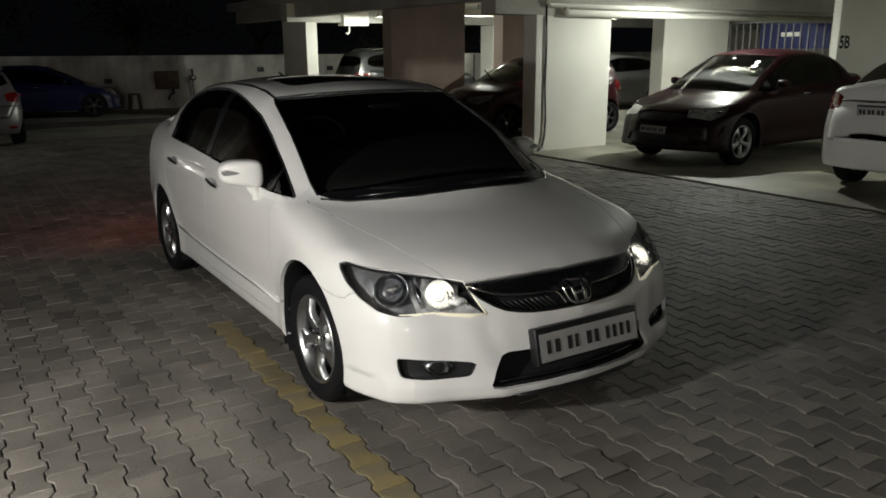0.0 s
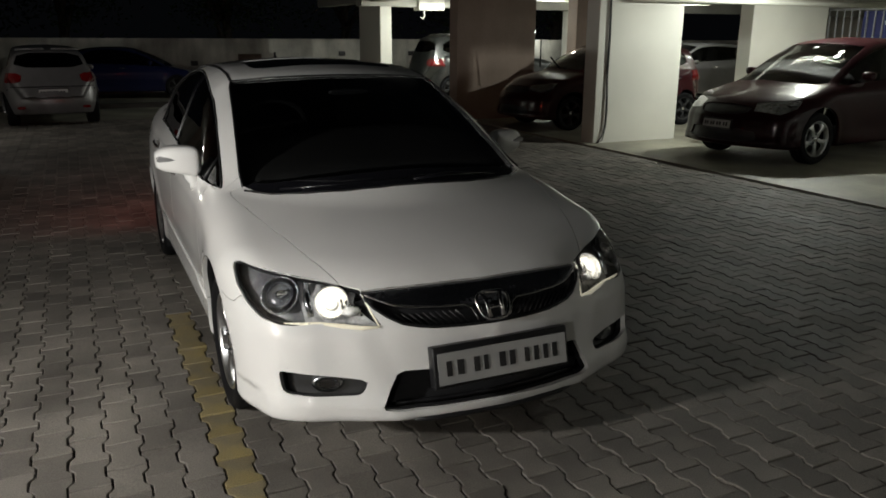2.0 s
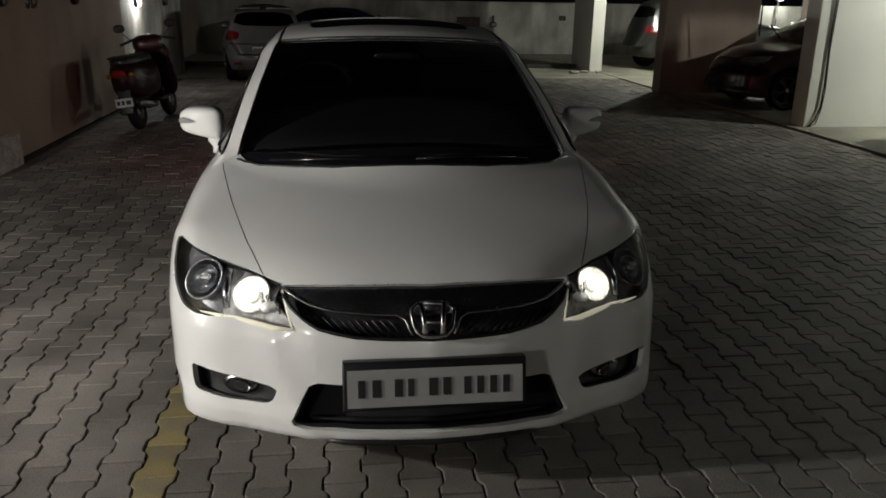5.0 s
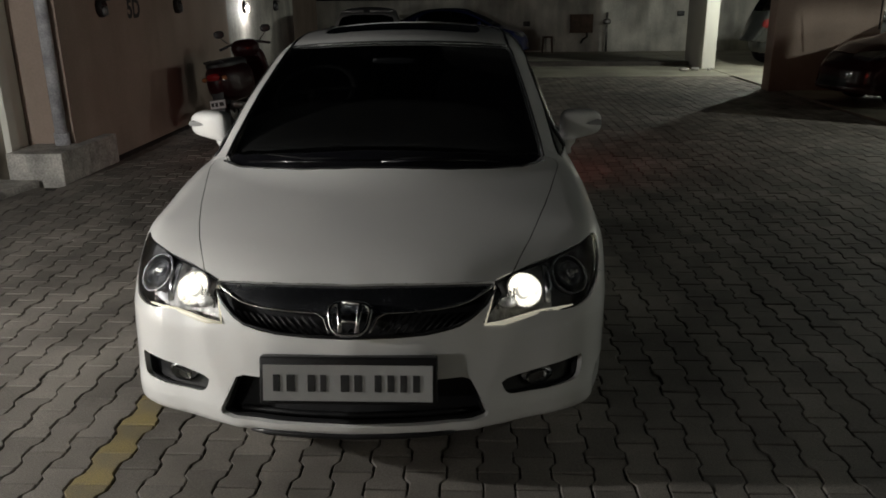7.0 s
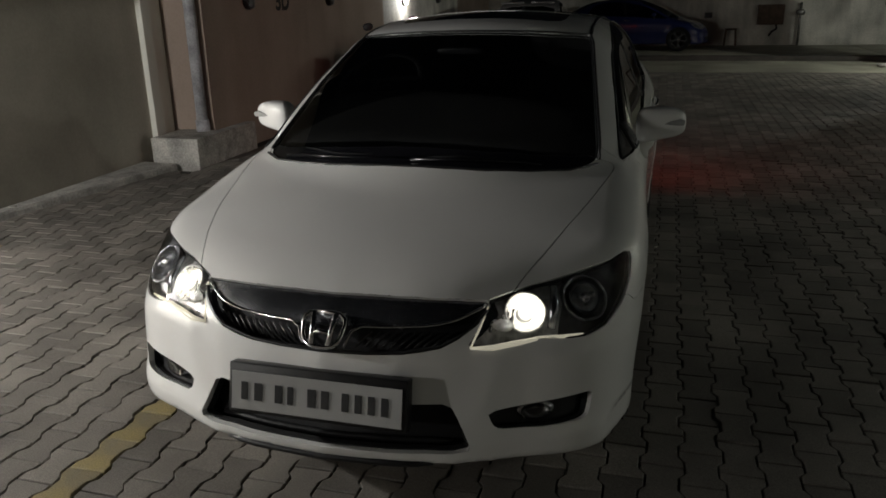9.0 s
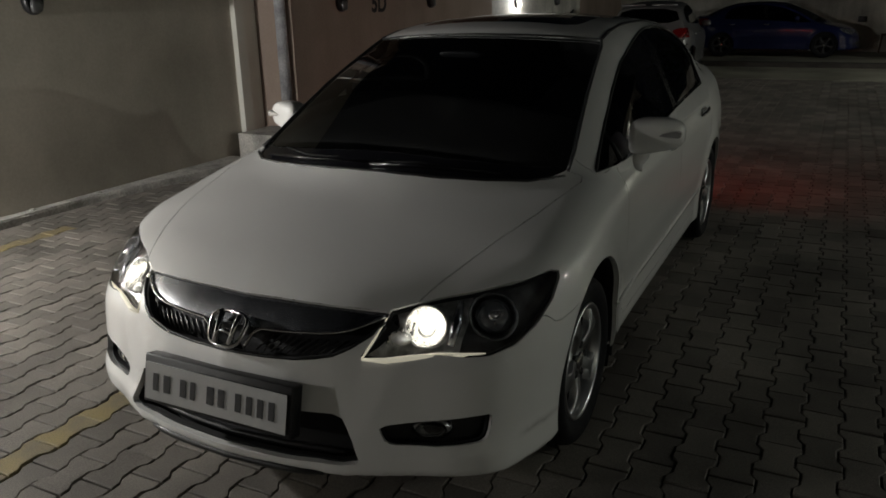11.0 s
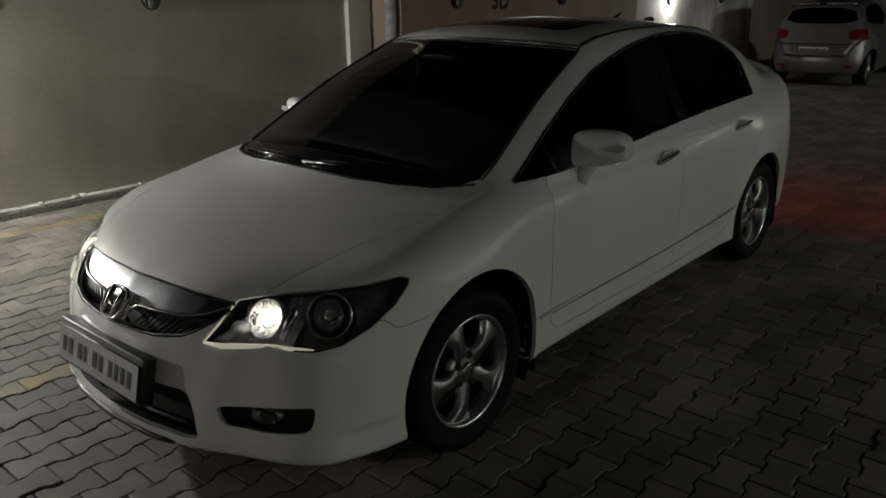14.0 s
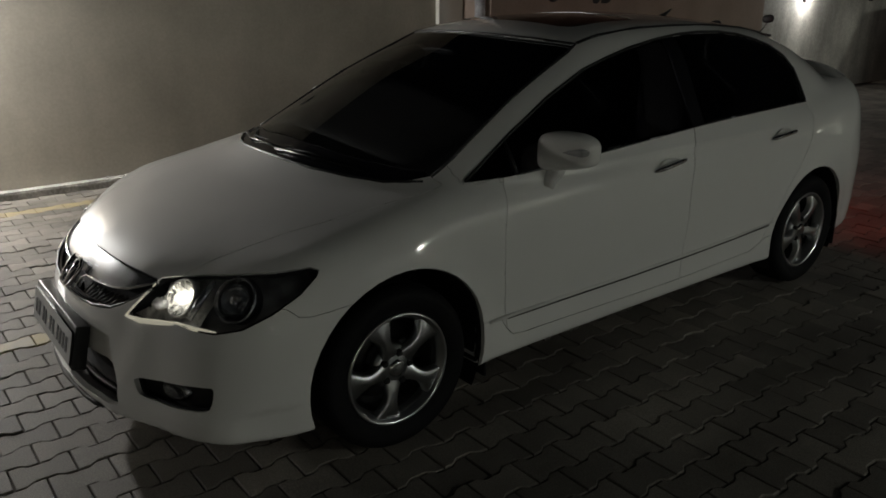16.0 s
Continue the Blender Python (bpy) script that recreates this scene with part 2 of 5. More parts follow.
def slab_of(outline, axis, a, b, bevel=0.0):
    """A plate: an outline of (u, v) drawn out along an axis from a to b. x: (y, z); y: (x, z); z: (x, y)."""
    bm = bmesh.new()
    put = {"x": lambda u, v, d: (d, u, v), "y": lambda u, v, d: (u, d, v), "z": lambda u, v, d: (u, v, d)}[axis]
    lo = [bm.verts.new(put(u, v, a)) for u, v in outline]
    hi = [bm.verts.new(put(u, v, b)) for u, v in outline]
    bm.faces.new(lo), bm.faces.new(hi[::-1])
    for i in range(len(lo)):
        j = (i + 1) % len(lo)
        bm.faces.new((lo[j], lo[i], hi[i], hi[j]))
    bmesh.ops.recalc_face_normals(bm, faces=bm.faces[:])
    if bevel:
        bmesh.ops.bevel(bm, geom=bm.edges[:], offset=bevel, segments=2, affect="EDGES")
    return bm

# ---- ground, walls and the covered parking ----
WALL_X, BROWN_X, LIT_X, FAR_Y, SLAB_X = -3.90, -3.42, -3.52, 20.8, 5.64
SOFFIT = 2.70
setting("ground", box(-60, 60, -40, 60, -0.30, -0.024), M["joint"], "dark sand bedding and open ground at night")
setting("floor_slab", box(SLAB_X, 24, -12, FAR_Y, -0.2, 0.012, 0.006), M["slab"], "pale cement floor of the covered parking")
setting("road", box(-8, SLAB_X, 13.2, FAR_Y, -0.2, 0.004), M["slab"], "worn cement drive towards the far wall")
setting("wall_west", box(WALL_X - 0.25, WALL_X, -14, 3.78, 0, 3.6), M["wall"], "cream plastered boundary wall with a soiled foot")
setting("wall_alcove", join(box(WALL_X - 0.25, -3.84, 3.78, 3.92, 0, 3.6, 0.008), box(WALL_X - 0.25, -3.88, 3.92, 4.13, 0, 3.6)), M["white"], "pale plaster step in the wall behind a drain pipe")
setting("wall_brown", box(-4.5, BROWN_X, 4.13, 9.24, 0, 3.6), M["wall_brown"], "tan plastered wall with wall lamps")
setting("wall_lit", box(-4.5, LIT_X, 9.24, 14.2, 0, 3.6), M["white_dirty"], "pale wall washed by a wall lamp")
setting("wall_end", box(-4.6, -4.3, 14.2, FAR_Y, 0, 3.0), M["wall_brown"], "dark end wall")
setting("wall_far", box(-12, 26, FAR_Y, FAR_Y + 0.22, 0, 1.51, 0.01), M["white_dirty"], "low soiled whitewashed boundary wall")
setting("kerb", slab_of([(WALL_X, -14), (-3.775, -14), (-3.78, 1.7), (-3.70, 2.3), (-3.50, 3.55), (WALL_X, 3.595)], "z", -0.1, 0.06, 0.012), M["kerb"], "rough mortar kerb along the wall")
setting("plinth", join(box(-3.80, -3.29, 3.60, 4.125, -0.05, 0.29, 0.012), box(-3.415, -3.29, 4.127, 4.72, -0.05, 0.285, 0.012)), M["kerb"], "cement plinth block under a drain pipe")
pipe = part("drain_pipe", join(tube([(-3.50, 4.05, 0.28), (-3.50, 4.05, 3.5)], 0.055, 16), tube([(-3.50, 4.05, 0.28), (-3.50, 4.05, 0.40)], 0.068, 16)), M["pipe"])
tagged(pipe, "grey plastic drain pipe standing on a cement plinth", "pipe", kind="structure")
# piers and columns
for name, x0, x1, y0, y1, mat in (("pier", 5.81, 7.40, 6.60, 6.92, "white"), ("pier", 5.41, 7.15, 10.56, 10.90, "wall_brown"), ("pier", 8.13, 9.6, 10.56, 10.90, "wall_brown"), ("column", 5.47, 5.76, 14.88, 16.4, "white"), ("pier", 11.35, 13.5, 9.0, 9.35, "white"), ("column", 11.05, 11.40, 14.9, 15.5, "white"), ("pier", 11.42, 13.6, 5.05, 5.20, "white")):
    setting(name, box(x0, x1, y0, y1, 0, SOFFIT, 0.012), M[mat], "pale painted concrete " + ("column" if name == "column" else "pier" if name == "pier" else "wall") + " of the covered parking")
setting("ceiling", box(5.0, 24, -12, FAR_Y - 1.5, SOFFIT, SOFFIT + 0.2), M["soffit"], "pale concrete soffit over the parking")
for y, low in ((6.60, 2.13), (14.88, 2.28)):
    setting("beam", box(5.0, 24, y - 0.02, y + 0.36, low, SOFFIT - 0.004, 0.01), M["soffit"], "pale concrete beam")
setting("beam", box(5.20, 5.55, -12, FAR_Y - 1.6, 2.38, SOFFIT - 0.004, 0.01), M["soffit"], "pale concrete edge beam")
setting("wall_east", box(24, 24.3, -12, FAR_Y, 0, 2.8), M["wall"], "plain wall closing the parking")
setting("wall_south", box(-4.4, 24, -12.3, -12, 0, 3.6), M["wall"], "plain wall behind the walk")
# ---- car surfaces ----
def curve(points):
    """A smooth curve through points (a, b), flat beyond its ends, for arrays."""
    px, py = np.array(points, float).T
    d = np.diff(py) / np.diff(px)
    m = np.zeros(len(px))
    for i in range(1, len(px) - 1):
        if d[i - 1] * d[i] > 0:
            h0, h1 = px[i] - px[i - 1], px[i + 1] - px[i]
            w0, w1 = 2 * h1 + h0, h1 + 2 * h0
            m[i] = (w0 + w1) / (w0 / d[i - 1] + w1 / d[i])
    m[0], m[-1] = d[0], d[-1]

    def at(q):
        q = np.clip(q, px[0], px[-1])
        i = np.clip(np.searchsorted(px, q, side="right") - 1, 0, len(px) - 2)
        h = px[i + 1] - px[i]
        s = (q - px[i]) / h
        return ((1 + 2 * s) * (1 - s) ** 2 * py[i] + s * (1 - s) ** 2 * h * m[i] + s * s * (3 - 2 * s) * py[i + 1] + s * s * (s - 1) * h * m[i + 1])

    return at


def smax(a, b, k):
    h = np.maximum(k - np.abs(a - b), 0) / k
    return np.maximum(a, b) + h * h * k / 4


def smin(a, b, k):
    return -smax(-a, -b, k)


def car_field(c):
    """A function of x, y, z that is below zero inside the car. c: its profiles; the front axle lies at y = 0 and the nose at negative y."""
    plan, section = curve(c["plan"]), curve(c["section"])
    nose, nose_plan = curve(c["nose"]), curve(c["nose_plan"])
    tail, tail_plan = curve(c["tail"]), curve(c["tail_plan"])
    deck, crown = curve(c["deck"]), curve(c["crown"])
    roof, belt, lean = curve(c["roof"]), curve(c["belt"]), curve(c["lean"])
    bow, under = curve(c["bow"]), curve(c["under"])
    swell = c.get("swell", 0.012)
    axles, arch = c["axles"], c["arch"]

    def f(x, y, z):
        x = np.abs(x)
        width = plan(y) + section(z)
        for a in axles:
            r = np.sqrt((y - a) ** 2 + (z - c["hub"]) ** 2)
            width = width + swell * np.exp(-(((r - arch) / 0.07) ** 2))
        side = x - width
        front = nose(z) + nose_plan(x) - y
        if c.get("fold"):
            edge = 0.385 + 0.42 * (z - 0.30)
            a = np.clip((edge - x) / 0.11 + 0.5, 0, 1) * np.clip((0.585 - z) / 0.06, 0, 1)
            front = front + c["fold"] * a * a * (3 - 2 * a)
        corner = x - 0.808 - 0.29 * (y + 0.635) - 0.5 * np.maximum(z - 0.30, 0) - (0.0 if c.get("fold") else 1.0)
        back = y - tail(z) - tail_plan(x)
        top = z - deck(y) + crown(y) * (x / 0.85) ** 2
        body = smax(side, top, c["k_side"])
        body = smax(body, front, c["k_nose"])
        body = smax(body, corner, 0.010)
        body = smax(body, back, c["k_tail"])
        body = smax(body, under(y) - z, 0.03)
        yy = y - bow(y) * (x / 0.66) ** 2
        high = z - roof(yy) + c["arc"] * (x / 0.64) ** 2
        cab = smax(high * 0.9, x - belt(y) + lean(y) * np.maximum(z - 0.9, 0) + 0.5 * np.maximum(0.9 - z, 0), c["k_roof"])
        cab = smax(cab, 0.55 - z, 0.02)
        return smin(body, cab, c["k_cab"])

    return f


def slope(f, p, e=5e-4):
    """The outward normals of f at points p."""
    x, y, z = p.T
    g = np.stack([f(x + e, y, z) - f(x - e, y, z), f(x, y + e, z) - f(x, y - e, z), f(x, y, z + e) - f(x, y, z - e)], 1) / (2 * e)
    return g


CIVIC = dict(
    fold=0.012, axles=(0.0, 2.70), hub=0.30, arch=0.36, swell=0.010,
    plan=[(-0.95, 0.887), (-0.4, 0.899), (0.0, 0.898), (0.35, 0.890), (0.7, 0.883), (1.4, 0.881), (2.2, 0.884), (2.7, 0.886), (3.2, 0.865), (3.7, 0.81)],
    section=[(0.10, -0.06), (0.20, -0.028), (0.29, -0.022), (0.33, -0.022), (0.40, -0.018), (0.55, -0.003), (0.68, 0.0), (0.80, -0.008), (0.90, -0.035), (1.0, -0.075), (1.1, -0.13), (1.5, -0.4)],
    nose=[(0.10, -0.855), (0.17, -0.87), (0.22, -0.91), (0.27, -0.915), (0.34, -0.892), (0.43, -0.882), (0.52, -0.868), (0.57, -0.842), (0.63, -0.80), (0.69, -0.74), (0.73, -0.695), (0.83, -0.53), (1.5, 0.3)],
    nose_plan=[(0, 0), (0.21, 0.015), (0.35, 0.045), (0.48, 0.098), (0.585, 0.15), (0.69, 0.195), (0.775, 0.255), (0.85, 0.37), (0.89, 0.48), (0.935, 0.76), (1.0, 1.2)],
    tail=[(0.10, 3.45), (0.2, 3.56), (0.4, 3.62), (0.6, 3.62), (0.8, 3.58), (1.05, 3.53), (1.2, 3.50)],
    tail_plan=[(0, 0), (0.3, -0.02), (0.5, -0.07), (0.66, -0.14), (0.77, -0.23), (0.85, -0.37), (0.92, -0.7)],
    deck=[(-0.95, 0.63), (-0.77, 0.705), (-0.63, 0.752), (-0.47, 0.80), (-0.29, 0.845), (-0.1, 0.888), (0.1, 0.932), (0.3, 0.965), (0.6, 0.985), (1.5, 1.01), (2.4, 1.06), (3.0, 1.10), (3.3, 1.112), (3.5, 1.108), (3.7, 1.08)],
    crown=[(-0.95, 0.10), (-0.5, 0.095), (-0.28, 0.072), (0.0, 0.08), (0.3, 0.075), (1.0, 0.06), (3.5, 0.06)],
    roof=[(-0.95, 0.46), (-0.4, 0.735), (-0.03, 0.935), (0.3, 1.10), (0.6, 1.235), (0.85, 1.325), (1.08, 1.40), (1.25, 1.425), (1.45, 1.442), (1.65, 1.446), (1.95, 1.443), (2.2, 1.427), (2.45, 1.402), (2.7, 1.348), (2.95, 1.255), (3.15, 1.165), (3.3, 1.09), (3.6, 0.9), (4.0, 0.4)],
    belt=[(-0.2, 0.70), (0.1, 0.755), (0.35, 0.808), (0.7, 0.836), (1.4, 0.847), (2.2, 0.836), (2.6, 0.815), (3.0, 0.775), (3.4, 0.71)],
    lean=[(0.0, 0.22), (0.4, 0.36), (0.9, 0.40), (1.5, 0.425), (2.3, 0.40), (3.0, 0.30)],
    bow=[(-0.2, 0.16), (0.3, 0.17), (1.0, 0.12), (1.6, 0.0), (2.2, -0.02), (3.2, -0.12)],
    under=[(-0.95, 0.216), (-0.7, 0.208), (-0.4, 0.194), (0.4, 0.20), (2.3, 0.20), (3.0, 0.22), (3.7, 0.26)],
    arc=0.055, k_side=0.13, k_nose=0.06, k_tail=0.08, k_roof=0.13, k_cab=0.03,
)


def shell(f, size, h):
    """The half x >= 0 of the surface f = 0 as vertices and four-sided faces about h wide. size: width, y from, y to, height."""
    w, y0, y1, top = size
    xs, ys, zs = (np.arange(int(w / h) + 3) - 0.5) * h, np.arange(y0 - 2 * h, y1 + 2 * h, h), np.arange(0.08, top + 2 * h, h)
    grid = np.stack(np.meshgrid(xs, ys, zs, indexing="ij"), -1)
    v = f(grid[..., 0], grid[..., 1], grid[..., 2])
    inside = v < 0
    cells = tuple(n - 1 for n in v.shape)
    total, count = np.zeros((*cells, 3)), np.zeros(cells)
    edges = []
    for axis in range(3):
        lo = [slice(None)] * 3
        hi = [slice(None)] * 3
        lo[axis], hi[axis] = slice(0, -1), slice(1, None)
        lo, hi = tuple(lo), tuple(hi)
        cross = inside[lo] != inside[hi]
        s = np.where(cross, v[lo] / np.where(cross, v[lo] - v[hi], 1), 0)
        where = grid[lo] + s[..., None] * (grid[hi] - grid[lo])
        b, c = [a for a in range(3) if a != axis]
        for db in (0, 1):
            for dc in (0, 1):
                src, dst = [slice(None)] * 3, [slice(None)] * 3
                for a, d in ((b, db), (c, dc)):
                    src[a] = slice(d, cells[a] + d)
                src = tuple(src)
                total += np.where(cross[src][..., None], where[src], 0)
                count += cross[src]
        edges.append(np.argwhere(cross))
    used = count > 0
    number = np.full(cells, -1)
    number[used] = np.arange(used.sum())
    p = total[used] / count[used][:, None]
    middle = np.argwhere(used)[:, 0] == 0
    faces = []
    for axis, found in enumerate(edges):
        b, c = [a for a in range(3) if a != axis]
        for e in found:
            if e[b] < 1 or e[c] < 1 or e[b] >= cells[b] or e[c] >= cells[c]:
                continue
            ring = []
            for db, dc in ((1, 1), (0, 1), (0, 0), (1, 0)):
                q = e.copy()
                q[b] -= db
                q[c] -= dc
                ring.append(int(number[tuple(q)]))
            if inside[tuple(e)] == (axis == 1):
                ring.reverse()
            faces.append(ring)
    for _ in range(5):
        g = slope(f, p)
        step = f(*p.T)[:, None] * g / np.maximum((g**2).sum(1, keepdims=True), 0.05)
        p = p - np.clip(step, -0.5 * h, 0.5 * h)
        p[middle, 0] = 0
    return p, faces


SIDE, FRONT, TOP, CORNER = ((0, 1, 0), (0, 0, 1)), ((1, 0, 0), (0, 0, 1)), ((1, 0, 0), (0, 1, 0)), ((0.70711, 0.70711, 0), (0, 0, 1))


def inside_of(outline, u, v):
    """Whether points lie inside an outline."""
    hit = np.zeros(len(u), bool)
    for (a, b), (c, d) in zip(outline, outline[1:] + outline[:1]):
        if b != d:
            hit ^= ((b > v) != (d > v)) & (u < (c - a) * (v - b) / (d - b) + a)
    return hit


def rounded(outline, times=2):
    """The outline with its corners cut off, twice over."""
    for _ in range(times):
        outline = [q for (a, b), (c, d) in zip(outline, outline[1:] + outline[:1]) for q in ((0.8 * a + 0.2 * c, 0.8 * b + 0.2 * d), (0.2 * a + 0.8 * c, 0.2 * b + 0.8 * d))]
    return outline


def circle(y, z, r, n=40):
    return [(y + r * math.cos(2 * math.pi * k / n), z + r * math.sin(2 * math.pi * k / n)) for k in range(n)]


def cut(bm, outline, view, where):
    """Splits the faces for whose centre where(x, y, z) holds along an outline seen from a view."""
    us, vs = (Vector(a) for a in view)
    near = []
    for fc in bm.faces:
        c = fc.calc_center_median()
        if where(c.x, c.y, c.z):
            near.append(fc)
    u0, u1 = min(a for a, _ in outline) - 0.06, max(a for a, _ in outline) + 0.06
    v0, v1 = min(b for _, b in outline) - 0.06, max(b for _, b in outline) + 0.06
    near = [fc for fc in near if u0 < us.dot(c := fc.calc_center_median()) < u1 and v0 < vs.dot(c) < v1]
    live = set(near)
    for (a, b), (c, d) in zip(outline, outline[1:] + outline[:1]):
        if abs(a - c) + abs(b - d) < 1e-6:
            continue
        lo_u, hi_u, lo_v, hi_v = min(a, c), max(a, c), min(b, d), max(b, d)
        some = []
        for fc in live:
            pu = [us.dot(v.co) for v in fc.verts]
            pv = [vs.dot(v.co) for v in fc.verts]
            if max(pu) >= lo_u - 1e-4 and min(pu) <= hi_u + 1e-4 and max(pv) >= lo_v - 1e-4 and min(pv) <= hi_v + 1e-4:
                some.append(fc)
        if not some:
            continue
        verts, lines = {v for fc in some for v in fc.verts}, {e for fc in some for e in fc.edges}
        plane = (-(d - b) * us + (c - a) * vs).normalized()
        old = set(some)
        made = bmesh.ops.bisect_plane(bm, geom=[*verts, *lines, *some], dist=1e-5, plane_co=a * us + b * vs + 0 * us, plane_no=plane)
        live |= {g for g in made["geom"] if isinstance(g, bmesh.types.BMFace)} | old
        live = {fc for fc in live if fc.is_valid}


def panel(name, p, nor, faces, mat, parent, both=True, side=1, gap=0.0016, depth=0.014, lift=0.0, label=""):
    """A part of the skin from some of its faces, with a folded edge; both: as one mesh over both sides, else on one side."""
    ids = sorted({i for fc in faces for i in fc})
    at = {i: k for k, i in enumerate(ids)}
    pos, nrm = p[ids] + lift * nor[ids], nor[ids].copy()
    quads = [[at[i] for i in fc] for fc in faces]
    rim = {}
    for fc in quads:
        for a, b in zip(fc, fc[1:] + fc[:1]):
            rim[(a, b)] = rim.get((a, b), 0) + 1
    rim = [(a, b) for (a, b) in rim if (b, a) not in rim and not (both and abs(pos[a][0]) < 1e-4 and abs(pos[b][0]) < 1e-4)]
    pull = np.zeros_like(pos)
    for a, b in rim:
        way = pos[b] - pos[a]
        inward = np.cross(nrm[a], way)
        size = np.linalg.norm(inward)
        if size > 1e-7:
            pull[a] += inward / size
            pull[b] += inward / size
    size = np.linalg.norm(pull, axis=1, keepdims=True)
    pull = np.where(size > 1e-6, pull / np.maximum(size, 1e-6), 0)
    pos = pos + gap * pull
    verts, normals, made = [*pos], [*nrm], list(quads)
    fold = {}
    for i in {i for e in rim for i in e}:
        fold[i] = (len(verts), len(verts) + 1)
        verts += [pos[i], pos[i] - depth * nrm[i]]
        normals += [-pull[i], -pull[i]]
    made += [[fold[b][0], fold[a][0], fold[a][1], fold[b][1]] for a, b in rim]
    verts, normals = np.array(verts), np.array(normals)
    flip = verts * (-1, 1, 1), normals * (-1, 1, 1)
    if both:
        n = len(verts)
        verts, normals = np.concatenate([verts, flip[0]]), np.concatenate([normals, flip[1]])
        made = made + [[i + n for i in fc[::-1]] for fc in made]
    elif side < 0:
        verts, normals, made = *flip, [fc[::-1] for fc in made]
    size = np.linalg.norm(normals, axis=1, keepdims=True)
    normals = np.where(size > 1e-6, normals / np.maximum(size, 1e-6), (0, 0, 1))
    me = bpy.data.meshes.new(name)
    me.from_pydata(verts.tolist(), [], made)
    me.shade_smooth()
    me.normals_split_custom_set_from_vertices(normals.tolist())
    me.materials.append(mat)
    ob = new(name, me)
    ob.parent = parent
    return tagged(ob, label)


def car_skin(c, h, cuts):
    """The skin of a car with outlines cut into it. cuts: name -> (outline, view, where). Returns places, normals and faces by name."""
    f = car_field(c)
    p, faces = shell(f, c["size"], h)
    bm = bmesh.new()
    vs = [bm.verts.new(q) for q in p]
    for fc in faces:
        try:
            bm.faces.new([vs[i] for i in fc])
        except ValueError:
            pass
    for outline, view, where in cuts.values():
        cut(bm, outline, view, where)
    bm.verts.index_update()
    p = np.array([v.co for v in bm.verts])
    mid = p[:, 0] < 1e-5
    for _ in range(2):
        g = slope(f, p)
        p = p - np.clip(f(*p.T)[:, None] * g / np.maximum((g**2).sum(1, keepdims=True), 0.05), -0.004, 0.004)
        p[mid, 0] = 0
    nor = slope(f, p)
    nor[mid, 0] = 0
    nor /= np.maximum(np.linalg.norm(nor, axis=1, keepdims=True), 1e-6)
    loops = [[v.index for v in fc.verts] for fc in bm.faces]
    mids = np.array([fc.calc_center_median() for fc in bm.faces])
    bm.free()
    left = np.ones(len(loops), bool)
    groups = {}
    for name, (outline, view, where) in cuts.items():
        u, v = mids @ np.array(view[0]), mids @ np.array(view[1])
        ok = left & inside_of(list(outline), u, v) & np.array([where(*m) for m in mids], bool)
        groups[name] = [loops[i] for i in np.flatnonzero(ok)]
        left &= ~ok
    groups["body"] = [loops[i] for i in np.flatnonzero(left)]
    return p, nor, groups


